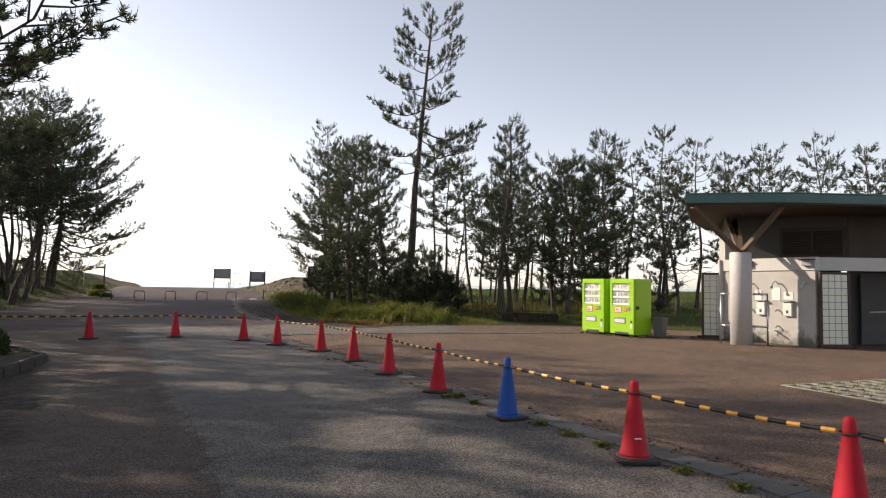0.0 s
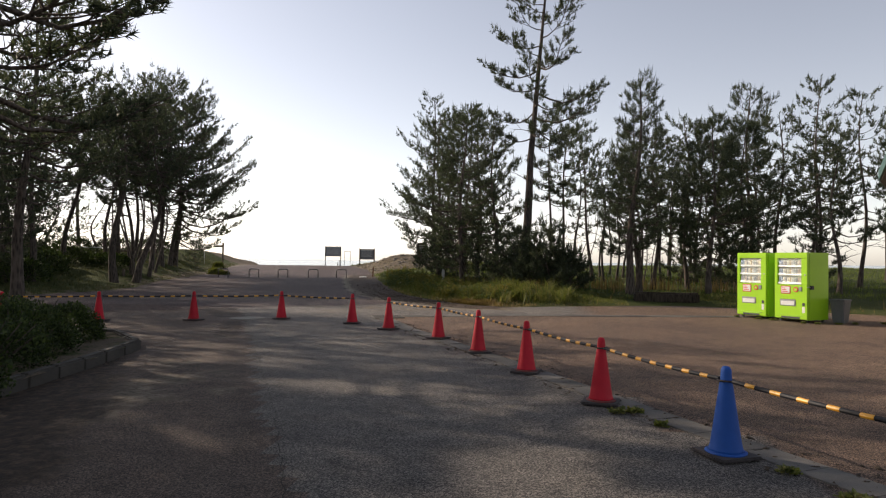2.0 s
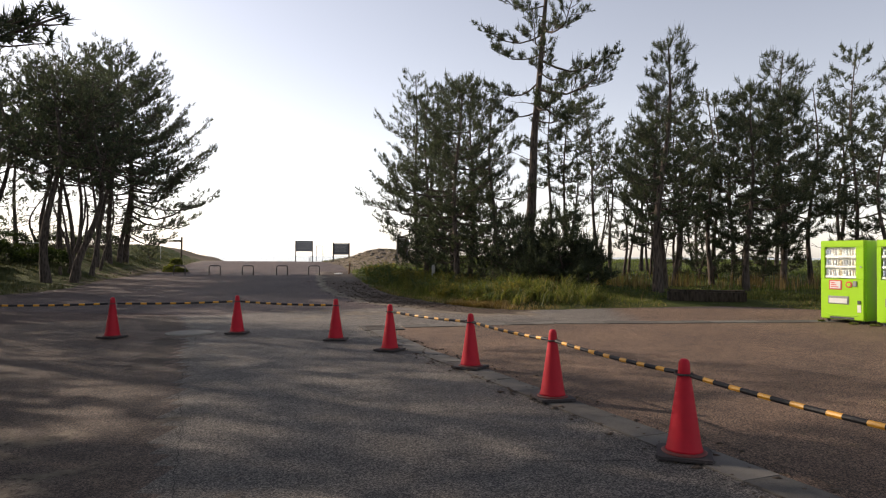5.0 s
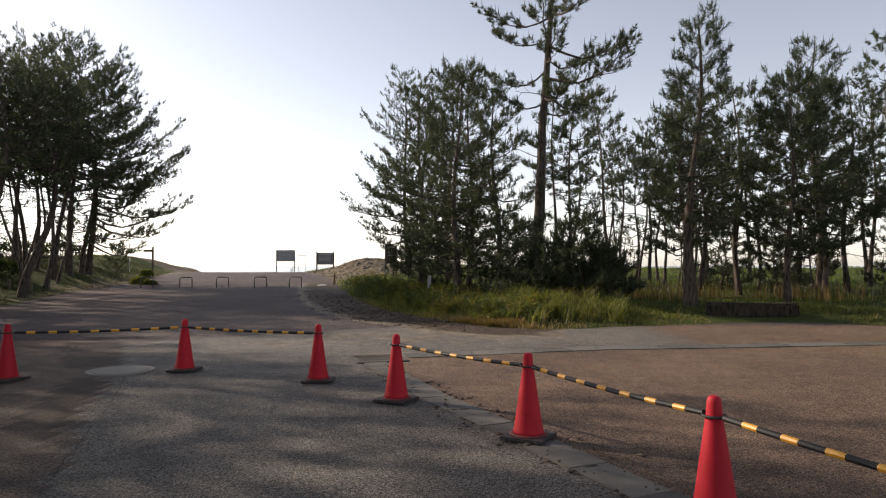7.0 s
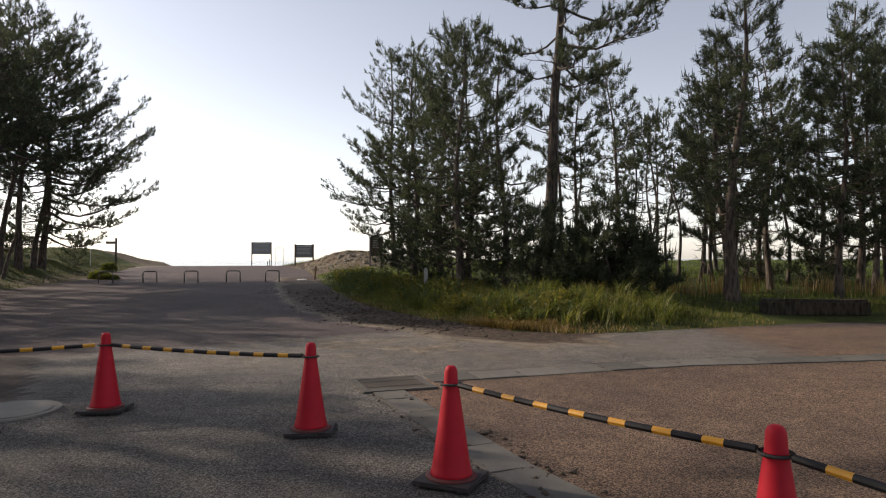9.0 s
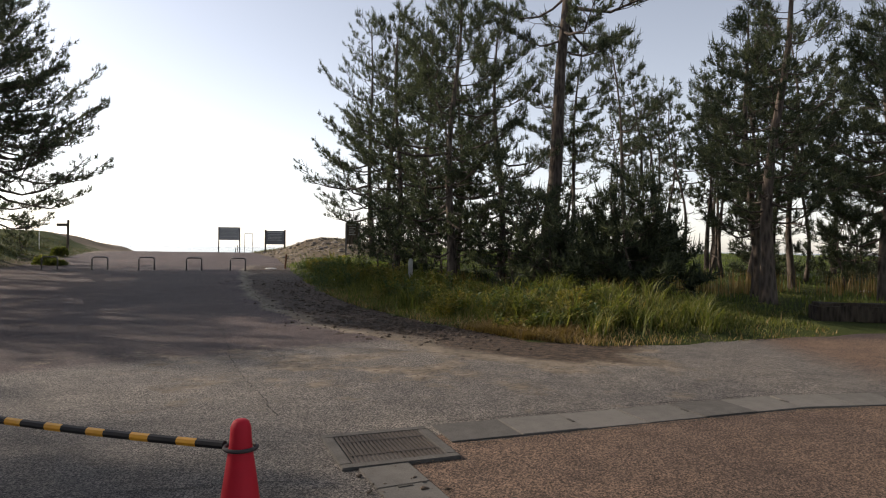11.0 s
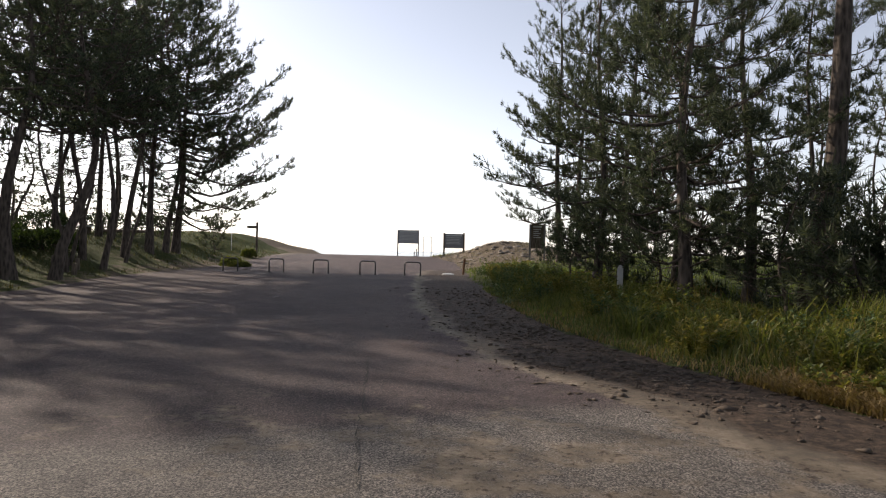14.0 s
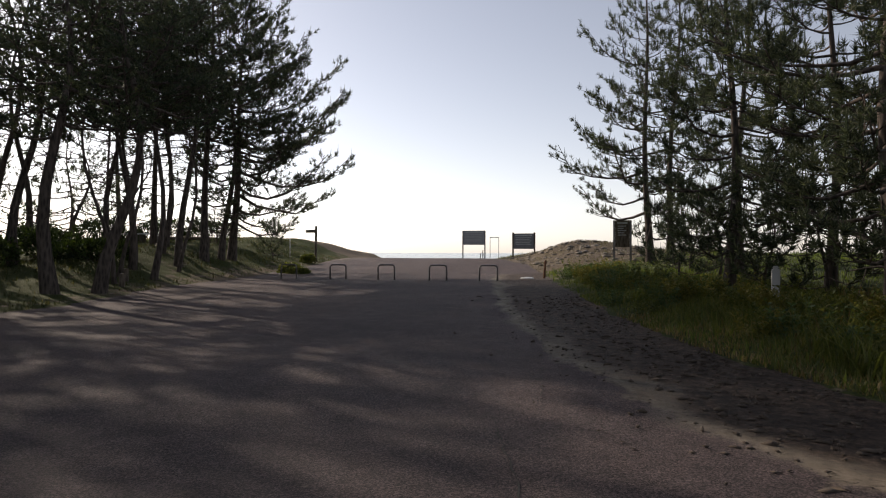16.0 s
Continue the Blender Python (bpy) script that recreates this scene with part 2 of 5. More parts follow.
def stained_plaster():
    """Off-white plaster with grey runs and mould patches near its foot."""
    m, n, l, p = nodes_of("white_plaster")
    co = n.new("ShaderNodeTexCoord").outputs["Object"]
    sep = n.new("ShaderNodeSeparateXYZ")
    l.new(co, sep.inputs[0])
    base = ramp(n, l, tex(n, l, "Noise", 1.2, 5, 0.6, co), [(0.3, (0.33, 0.322, 0.3)), (0.7, (0.42, 0.412, 0.388))])
    mould = mth(n, l, "SUBTRACT", mth(n, l, "ADD", tex(n, l, "Noise", 3.2, 7, 0.7, co), 0.12), mth(n, l, "MULTIPLY", sep.outputs["Z"], 0.62))
    l.new(mix(n, l, ramp(n, l, mould, [(0.36, (0, 0, 0)), (0.58, (1, 1, 1))]), base, (0.11, 0.105, 0.09)), p.inputs["Base Color"])
    p.inputs["Roughness"].default_value = 0.85
    bump(n, l, p, tex(n, l, "Noise", 60, 4, 0.6, co), 0.2, 0.004)
    return m


M_WHITE = stained_plaster()
M_COLUMN = plain("white_column_paint", (0.46, 0.455, 0.44), 0.6, 0, 0.08, 8, 0.08)
M_PALE = plain("pale_panel", (0.6, 0.6, 0.58), 0.5, 0, 0.06, 12, 0.03)
M_GREY = plain("grey_plastic", (0.24, 0.24, 0.24), 0.5, 0, 0.15, 20, 0.05)
M_BIN = plain("dark_grey_bin_plastic", (0.13, 0.13, 0.135), 0.55, 0, 0.2, 20, 0.05)
# grey boards with the shade under the roof put into the colour
M_DARKGREY = plain("grey_boards_darkened_for_shade", (0.075, 0.073, 0.07), 0.8, 0, 0.2, 12, 0.15)
M_INK = plain("dark_lettering", (0.05, 0.05, 0.06), 0.6, 0, 0.1)
M_SIGNRED = plain("red_print", (0.55, 0.04, 0.05), 0.5, 0, 0.1)
M_STEEL = plain("galvanised_steel", (0.5, 0.5, 0.5), 0.32, 0.9, 0.12, 30, 0.05)
M_DULLSTEEL = plain("dull_hoop_steel", (0.16, 0.15, 0.145), 0.5, 0.5, 0.3, 30, 0.1)
M_WOOD = plain("brown_stained_wood", (0.055, 0.038, 0.026), 0.75, 0, 0.35, 14, 0.2)
# lighter copy of the brown wood: sunlight on the braces as colour
M_WOODLITE = plain("sunlit_brace_wood", (0.13, 0.092, 0.062), 0.75, 0, 0.3, 14, 0.2)
M_TEAL = plain("teal_roof_copper", (0.055, 0.12, 0.115), 0.55, 0.1, 0.2, 6, 0.08)
M_BLOCK = plain("glass_block", (0.62, 0.63, 0.54), 0.25, 0, 0.08, 10, 0.05)
M_GLASS = glass("window_glass")
M_SCREEN = plain("sign_print", (0.16, 0.17, 0.18), 0.5, 0, 0.3, 9, 0.02)
M_BOARD = plain("pale_grey_sign_print", (0.3, 0.31, 0.31), 0.5, 0, 0.2, 9, 0.02)
M_SIGNLITE = plain("faded_sign_print", (0.45, 0.47, 0.45), 0.55, 0, 0.2, 9, 0.02)
M_RUST = plain("rusty_stick", (0.16, 0.075, 0.035), 0.85, 0, 0.3, 20, 0.2)
M_CANS = foliage("can_prints", [(0.1, (0.4, 0.2, 0.17)), (0.35, (0.66, 0.63, 0.58)), (0.55, (0.3, 0.36, 0.46)), (0.75, (0.55, 0.47, 0.34)), (0.95, (0.2, 0.15, 0.12))], 0.3)
M_PAVER = plain("grid_paver_concrete", (0.25, 0.24, 0.2), 0.9, 0, 0.25, 40, 0.3, True)
m_sea, n_s, l_s, p_s = nodes_of("sea_water")
# pale base colour stands in for bright sky mirrored at a low angle
p_s.inputs["Base Color"].default_value = (0.3, 0.35, 0.37, 1)
p_s.inputs["Roughness"].default_value = 0.2
bump(n_s, l_s, p_s, tex(n_s, l_s, "Noise", 0.5, 5, 0.6, world_place(n_s)), 0.15, 0.1)
M_SEA = m_sea


# ---- mesh helpers ----
def mesh_np(name, verts, faces, material):
    """A mesh from arrays of corners and of faces that all have the same number of corners."""
    verts, faces = np.asarray(verts, np.float32), np.asarray(faces, np.int32)
    me = bpy.data.meshes.new(name)
    k = faces.shape[1]
    me.vertices.add(len(verts))
    me.vertices.foreach_set("co", verts.ravel())
    me.loops.add(faces.size)
    me.loops.foreach_set("vertex_index", faces.ravel())
    me.polygons.add(len(faces))
    me.polygons.foreach_set("loop_start", np.arange(0, faces.size, k, dtype=np.int32))
    me.update(calc_edges=True)
    me.validate()
    me.materials.append(material)
    return me


def part(name, bm, material, parent=None, label="", smooth=False):
    """Links a bmesh as one mesh object, under a thing or part if given."""
    me = bpy.data.meshes.new(name)
    bm.to_mesh(me)
    bm.free()
    for k in material if isinstance(material, (list, tuple)) else [material]:
        me.materials.append(k)
    if smooth:
        me.polygons.foreach_set("use_smooth", [True] * len(me.polygons))
    ob = new(name, me)
    if parent is not None:
        ob.parent = parent
    if label:
        ob["label"] = label
    return ob


def thing(name, m, label, category, group="", kind=""):
    ob = new(name)
    ob.matrix_basis = m
    return tagged(ob, label, category, group, kind)


def box(bm, lo, hi, bevel=0.0, turn=None):
    lo, hi = Vector(lo), Vector(hi)
    m = Matrix.Translation((lo + hi) / 2) @ Matrix.Diagonal((*(hi - lo), 1))
    if turn is not None:
        m = turn @ m
    made = bmesh.ops.create_cube(bm, size=1, matrix=m)["verts"]
    if bevel:
        edges = list({e for v in made for e in v.link_edges})
        bmesh.ops.bevel(bm, geom=edges, offset=bevel, segments=2, affect="EDGES", clamp_overlap=True)
    return bm


def boxed(lo, hi, bevel=0.0, turn=None):
    return box(bmesh.new(), lo, hi, bevel, turn)


def tube(bm, pts, radii, sides=8, caps=True):
    """A tube along points; radii: one, or one for each."""
    pts = [Vector(p) for p in pts]
    if not hasattr(radii, "__len__"):
        radii = [radii] * len(pts)
    rings = []
    for i, p in enumerate(pts):
        d = (pts[min(i + 1, len(pts) - 1)] - pts[max(i - 1, 0)]).normalized()
        u = d.cross(Vector((0, 0, 1)) if abs(d.z) < 0.9 else Vector((1, 0, 0))).normalized()
        v = d.cross(u)
        rings.append([bm.verts.new(p + (u * math.cos(a) + v * math.sin(a)) * radii[i]) for a in [2 * math.pi * k / sides for k in range(sides)]])
    for a, b in zip(rings, rings[1:]):
        for k in range(sides):
            bm.faces.new((a[k], a[(k + 1) % sides], b[(k + 1) % sides], b[k]))
    if caps:
        bm.faces.new(rings[0][::-1])
        bm.faces.new(rings[-1])
    return bm


def tubed(pts, radii, sides=8):
    return tube(bmesh.new(), pts, radii, sides)


def lathe(profile, sides=24):
    bm = bmesh.new()
    rings = [[bm.verts.new((r * math.cos(a), r * math.sin(a), z)) for a in [2 * math.pi * k / sides for k in range(sides)]] for r, z in profile]
    for a, b in zip(rings, rings[1:]):
        for k in range(sides):
            bm.faces.new((a[k], a[(k + 1) % sides], b[(k + 1) % sides], b[k]))
    bm.faces.new(rings[0][::-1])
    bm.faces.new(rings[-1])
    return bm


# ---- ground ----
def smooth(a, b, v):
    t = np.clip((np.asarray(v, float) - a) / (b - a), 0, 1)
    return t * t * (3 - 2 * t)


EDGE_R = np.array([(40, 12), (16, 21), (10.5, 23.5), (8.5, 24.6), (6, 26.2), (4.2, 26.0), (2.3, 25.2), (0.5, 24.4), (-1.0, 24.05), (-2.05, 24.6), (-2.9, 25.85),
                   (-3.7, 26.95), (-4.6, 28.6), (-5.5, 30.3), (-6.9, 33.7), (-8.3, 37.6), (-9.5, 41.5), (-10.9, 46), (-13.2, 53), (-15.4, 57.5), (-17.5, 62), (-18.5, 70), (-18, 90)])
EDGE_L = np.array([(-30, 90), (-30, 70), (-28.5, 62), (-26.0, 55), (-23.6, 47), (-22.0, 41), (-21.0, 36), (-19.6, 32), (-19.0, 28.5), (-19.8, 25), (-22, 22.5), (-30, 20), (-60, 18),
                   (-60, -40), (40, -40)])
LOT = np.vstack([EDGE_R, EDGE_L])


def near_line(x, y, line):
    """Distance from points to a line of straight pieces."""
    best = np.full(np.shape(x), 1e9)
    for (ax, ay), (bx, by) in zip(line[:-1], line[1:]):
        dx, dy = bx - ax, by - ay
        t = np.clip(((x - ax) * dx + (y - ay) * dy) / (dx * dx + dy * dy), 0, 1)
        best = np.minimum(best, np.hypot(x - ax - t * dx, y - ay - t * dy))
    return best


def inside(x, y, poly):
    r = np.zeros(np.shape(x), bool)
    for (ax, ay), (bx, by) in zip(poly, np.roll(poly, -1, 0)):
        if ay != by:
            r ^= ((ay > y) != (by > y)) & (x < (bx - ax) * (y - ay) / (by - ay) + ax)
    return r


def wave(x, y):
    return (np.sin(x * 0.9 + 1.3 * np.sin(y * 0.5)) + np.sin(y * 1.1 + 1.7 * np.sin(x * 0.37 + 1)) + 0.6 * np.sin(x * 2.3 - y * 1.9)) / 2.6


def road_z(y):
    y = np.asarray(y, float)
    return 0.3 * smooth(29, 43, y) + 0.62 * smooth(41, 62, y) - 4.0 * smooth(63, 110, y)


def ground_z(x, y):
    """Height of the ground beside the road, and of the bed under it."""
    x, y = np.asarray(x, float), np.asarray(y, float)
    z = road_z(y)
    dr, dl = near_line(x, y, EDGE_R), near_line(x, y, EDGE_L[:13])
    ins = inside(x, y, LOT)
    rough = 0.2 * wave(x * 2.7, y * 2.7) + 0.1 * wave(x * 6.1 + 2, y * 6.1)
    dr, dl = np.where(ins, -dr, dr) + rough, np.where(ins, -dl, dl) + rough
    ins = np.where(np.abs(dr) < np.abs(dl), dr, dl) < 0
    dr, dl = np.abs(dr), np.abs(dl)
    left = (~ins) & (dl < dr)
    right = (~ins) & ~left
    amp_r = 0.3 * (1 - 0.4 * smooth(-3, 8, x)) + 0.22 * np.exp(-((x + 0.8) / 2.6) ** 2 - ((y - 26.6) / 1.5) ** 2) + 0.66 * np.exp(-((x + 11.5) / 5.0) ** 2 - ((y - 58.5) / 4.5) ** 2)
    amp_l = 0.35 + 0.95 * smooth(30, 46, y)
    fall = 1 - smooth(64, 100, y)
    z = z + np.where(right, smooth(0, 3.5, dr) * amp_r * fall, 0) + np.where(left, smooth(0, 5.0, dl) * amp_l * fall, 0)
    z = z + np.where(ins, -0.1 * np.clip(np.minimum(dl, dr) / 0.4, 0, 1), 0.05 * np.clip(np.minimum(dl, dr) / 0.5, 0, 1) + (0.05 + 0.1 * smooth(40, 55, y)) * wave(x, y) * smooth(0, 3, np.minimum(dl, dr)))
    return z


def gz(x, y):
    return float(ground_z(np.array([x]), np.array([y]))[0])


def sheet(name, xs, ys, zf, material, keep=None):
    X, Y = np.meshgrid(xs, ys)
    V = np.stack([X, Y, zf(X, Y)], -1).reshape(-1, 3)
    nx, ny = len(xs), len(ys)
    i = (np.arange(ny - 1)[:, None] * nx + np.arange(nx - 1)[None]).ravel()
    F = np.stack([i, i + 1, i + nx + 1, i + nx], 1)
    if keep is not None:
        c = V[F].mean(1)
        F = F[keep(c[:, 0], c[:, 1])]
        used, F = np.unique(F, return_inverse=True)
        V, F = V[used], F.reshape(-1, 4)
    me = mesh_np(name, V, F, material)
    me.polygons.foreach_set("use_smooth", [True] * len(me.polygons))
    return new(name, me), V


def set_attr(ob, name, values):
    a = ob.data.attributes.new(name, "FLOAT", "POINT")
    a.data.foreach_set("value", np.asarray(values, np.float32))


gx = np.concatenate([[-3500, -1200, -500, -250, -140], np.arange(-90, -36, 0.9), np.arange(-36, 20, 0.4), np.arange(20, 70, 0.9), [70, 120, 250, 600, 1500, 3500]])
gy = np.concatenate([[-3500, -1200, -400, -150, -80], np.arange(-45, 20, 1.0), np.arange(20, 66, 0.4), np.arange(66, 112, 1.0), [112, 130]])
ground, gv = sheet("ground", gx, gy, ground_z, M_EARTH)
tagged(ground, "sandy dune ground with patches of grass and pine litter", "ground", kind="structure")
d_r = near_line(gv[:, 0], gv[:, 1], EDGE_R)
d_l = near_line(gv[:, 0], gv[:, 1], EDGE_L[:13])
dune = 1.3 * np.exp(-(((gv[:, 0] + 12) / 5.5) ** 2 + ((gv[:, 1] - 56) / 7.5) ** 2)) + smooth(62, 66, gv[:, 1])
set_attr(ground, "green", np.clip(0.95 - 0.15 * (d_l < d_r) - 0.75 * dune - 0.25 * smooth(2, 0, np.minimum(d_l, d_r)) - 0.2 * np.exp(-((gv[:, 0] + 23) / 3) ** 2 - ((gv[:, 1] - 44) / 7) ** 2), 0, 1))

STRIP = np.array([(6.4, -0.5), (3.9, 4.5), (2.55, 6.95), (1.25, 9.35), (0.0, 11.75), (-1.55, 14.6), (-2.55, 16.35), (-3.75, 19.0)])
STRIP2 = np.array([(-3.3, 19.55), (-0.1, 20.72), (1.0, 20.9), (4.5, 21.6), (9.0, 22.4)])
hx = np.concatenate([np.arange(-60, -24, 1.0), np.arange(-24, -12, 0.4), np.arange(-12, 1, 0.17), np.arange(1, 40.5, 0.8)])
hy = np.concatenate([np.arange(-40, 0, 1.0), np.arange(0, 14, 0.25), np.arange(14, 44, 0.2), np.arange(44, 66, 0.4)])
road, rv = sheet("road", hx, hy, lambda x, y: road_z(y) + 0.006 * wave(x * 1.5, y * 1.5), M_ASPHALT,
                 lambda x, y: inside(x, y, LOT) | (near_line(x, y, LOT) < 0.9))
tagged(road, "worn asphalt car park and road with drifted sand", "road", kind="structure")
right_of = inside(rv[:, 0], rv[:, 1], np.vstack([STRIP, STRIP2, [(40, 30), (40, -40), (20, -40)]]))
set_attr(road, "lot", np.maximum(right_of, 0.9 * smooth(-1.0, 4.0, rv[:, 0]) * (rv[:, 1] > 19)))
# stretch of reddish asphalt that also carries painted tree shade
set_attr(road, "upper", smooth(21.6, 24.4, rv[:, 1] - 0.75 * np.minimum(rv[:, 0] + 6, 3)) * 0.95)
d_r = near_line(rv[:, 0], rv[:, 1], EDGE_R)
wide = 1.5 + 0.45 * smooth(24.0, 27.0, rv[:, 1])
verge = smooth(21.5, 23.0, rv[:, 1] - 0.1 * rv[:, 0]) * (1 - smooth(-2.2, 0.3, rv[:, 0])) * (1 - smooth(44, 50, rv[:, 1]))
band = (1 - smooth(wide - 0.3, wide + 0.5, d_r)) * verge
set_attr(road, "rim", np.exp(-((d_r - wide + 0.3 * wave(rv[:, 0] * 1.7, rv[:, 1] * 1.7)) / 0.34) ** 2) * verge)
set_attr(road, "dusty", inside(rv[:, 0], rv[:, 1], np.array([(-9.4, 21.6), (-7.8, 19.2), (-6.6, 16.9), (-5.8, 15.2), (-5.05, 13.9), (-4.4, 12.4), (-2.6, 8.7), (-1.3, 6.3), (-0.7, 4.9), (0.0, 2.5), (0.4, -8), (-16, -8), (-16, 21.6)])).astype(float))
set_attr(road, "repair", inside(rv[:, 0], rv[:, 1], np.array([(-10.1, 21.05), (-8.9, 21.05), (-7.3, 18.5), (-7.9, 18.0)])) | inside(rv[:, 0], rv[:, 1], np.array([(-7.3, 17.3), (-6.75, 17.1), (-5.5, 14.2), (-5.9, 14.0)])))
SOIL = np.array([(-9.0, 15.2), (-7.8, 14.3), (-4.9, 10.3), (-3.3, 7.4), (-2.6, 5.5), (-2.0, 3.0), (-1.6, -8), (-16, -8), (-16, 14.0)])
soil_in = np.where(inside(rv[:, 0], rv[:, 1], SOIL), 1, -1) * near_line(rv[:, 0], rv[:, 1], SOIL[:7])
set_attr(road, "dirt", np.clip(1.15 * np.exp(-(d_r / 1.1) ** 2) * verge + 0.75 * band
                               + 0.95 * smooth(-0.5, 0.8, soil_in), 0, 1))
set_attr(road, "sand", np.clip(1.2 * band + 0.35 * np.exp(-(near_line(rv[:, 0], rv[:, 1], EDGE_L[:10]) / 1.0) ** 2) + 0.35 * smooth(52, 60, rv[:, 1])
                               + 0.75 * np.exp(-(((rv[:, 0] + 4.6) / 1.7) ** 2 + ((rv[:, 1] - 7.5) / 4.5) ** 2))
                               # no drift here: the sand tone paints the brighter sunlit asphalt
                               + 0.55 * np.exp(-(((rv[:, 0] + 4.0) / 5.0) ** 2 + ((rv[:, 1] - 22.5) / 2.6) ** 2)), 0, 1))

sea, _ = sheet("water", np.array([-4500, -300, 300, 4500.0]), np.array([96, 300, 4500.0]), lambda x, y: np.full(x.shape, -2.2), M_SEA)
tagged(sea, "calm sea beyond the dune crest, sky reflection painted pale", "sea", kind="structure")


# ---- pines ----
def grow(seed, h, reach, start, girth, lean=(0.0, 0.0), bias=(0.0, 0.0), limbs=34, dens=1.0, sub=5, blade=0.15, wide=0.026, wob=0.25, droop=0.1, dead=4, twigs=True, dome=False, spine=None, nb=20, candles=0.3, drop=0.1):
    """Wood and needles of a pine: curved trunk, limbs that fan out into twigs, brush-like shoots of needles along the twigs."""
    rs = np.random.RandomState(seed)
    n = 11
    f = np.linspace(0, 1, n)
    ph = rs.uniform(0, 6.28, 4)
    sx = lean[0] * f + wob * f * (1.15 - f) * 2 * np.sin(5 * f + ph[0])
    sy = lean[1] * f + wob * f * (1.15 - f) * 2 * np.sin(4.3 * f + ph[1])
    if spine is not None:
        sx = np.interp(f * h, [p[1] for p in spine], [p[0] for p in spine])
    spine = np.stack([sx, sy, h * f - 0.3 * (f == 0)], 1)
    tubes = [(spine, girth * (1 - 0.86 * f ** 0.85) * (1 + 0.35 * np.exp(-f * 18)), 7)]
    shoots, ways, sizes = [], [], []

    def on_spine(q):
        return np.array([np.interp(q, f, spine[:, k]) for k in range(3)])
    for i in range(dead):                                  # dead bare limbs below the crown
        q = rs.uniform(0.3, 1.0) * start + 0.05
        a0, ln = rs.uniform(0, 6.28), reach * rs.uniform(0.2, 0.6)
        b, c = on_spine(q), rs.uniform(0.0, 0.5)
        t = np.linspace(0, 1, 5)
        pts = b + np.stack([math.cos(a0) * t * ln, math.sin(a0) * t * ln, (c * t - 0.5 * t * t * rs.uniform(-0.4, 0.9)) * ln], 1) + rs.normal(0, 0.05, (5, 3)) * t[:, None]
        tubes.append((pts, 0.022 * (1 - 0.8 * t), 4))
        for j in (2, 3):
            e = pts[j] + rs.normal(0, 0.28, 3) * ln + (0, 0, 0.1)
            tubes.append((np.stack([pts[j], (pts[j] + e) / 2, e]), np.array([0.01, 0.007, 0.003]), 3))
    az = rs.uniform(0, 6.28)
    for i in range(limbs):
        q = start + (0.985 - start) * ((i + rs.uniform(0, 0.8)) / limbs)
        u = (q - start) / (1 - start)
        az += 2.4 + rs.uniform(-0.6, 0.6)
        if rs.uniform(0, 1) < drop:
            continue
        d = np.array([math.cos(az), math.sin(az)])
        prof = (0.55 + 0.45 * min(1, u / 0.25)) * (1 - u) ** 0.7 + 0.08
        if dome:
            prof = (0.6 + 0.4 * min(1, u / 0.2)) * (1 - u ** 2.4) ** 0.7 + 0.1
        long = reach * prof * rs.uniform(0.55, 1.05) * (1 + d @ np.array(bias))
        long = max(long, 0.25)
        rise = -droop + 0.15 * u + 0.75 * u * u + rs.uniform(-0.15, 0.15)
        p0 = on_spine(q)
        t = np.linspace(0, 1, 6)
        side = np.array([-d[1], d[0]]) * rs.uniform(-0.4, 0.4)
        kink = rs.normal(0, 0.035, (6, 3)) * long * t[:, None]
        pts = np.stack([p0[0] + long * (d[0] * t + side[0] * t * t), p0[1] + long * (d[1] * t + side[1] * t * t),
                        p0[2] + long * (rise * t + 0.24 * t ** 3 - 0.14 * np.sin(3.1 * t))], 1) + kink
        r0 = min(girth * 0.42, 0.014 + 0.016 * long) * (1 - 0.5 * u)
        tubes.append((pts, r0 * (1 - 0.8 * t), 4))
        if dens <= 0:
            continue
        m = max(2, int(round(sub * (0.5 + long / 1.7))))
        for j in range(m + 1):
            w = 0.34 + 0.64 * (j + rs.uniform(0, 0.9)) / m if j < m else 0.86
            b = np.array([np.interp(w, t, pts[:, k]) for k in range(3)])
            a2 = az + (1 if j % 2 else -1) * rs.uniform(0.35, 1.15) if j < m else az
            ln = (0.2 + 0.34 * long * (1.2 - w)) * rs.uniform(0.55, 1.2)
            e = b + ln * np.array([math.cos(a2), math.sin(a2), 0.3 + 0.5 * max(0.0, rise) + rs.uniform(-0.2, 0.25)])
            if twigs:
                tubes.append((np.stack([b, (b + e) / 2 + (0, 0, -0.05 * ln), e]), np.array([0.012, 0.009, 0.005]) * (0.6 + 0.3 * long), 3))
            k = max(1, int(round(dens * (0.8 + ln * 3.6))))
            s = np.concatenate([[1.0], rs.uniform(0.3, 1.0, k - 1)])[:, None]
            shoots.append(b + (e - b) * s + rs.normal(0, 1, (k, 3)) * (0.07, 0.07, 0.03) * (s < 1))
            ways.append((e - b) / max(ln, 0.1) * 0.7 + np.array([0, 0, 0.75]) + rs.normal(0, 0.3, (k, 3)))
            sizes.append(rs.uniform(0.1, 0.27, k) * (0.8 + 0.4 * u))
    shoots.append(spine[-1:] - (0, 0, 0.1))
    ways.append(np.array([[0.0, 0, 1]]))
    sizes.append(np.array([0.3]))
    V, F, base = [], [], 0
    for pts, rad, sides in tubes:
        d = np.gradient(pts, axis=0)
        d /= np.linalg.norm(d, axis=1, keepdims=True) + 1e-9
        ref = np.array([1.0, 0.13, 0]) if abs(d[0, 2]) > 0.7 else np.array([0, 0, 1.0])
        uu = np.cross(d, ref)
        uu /= np.linalg.norm(uu, axis=1, keepdims=True) + 1e-9
        vv = np.cross(d, uu)
        ang = np.arange(sides) * 2 * math.pi / sides
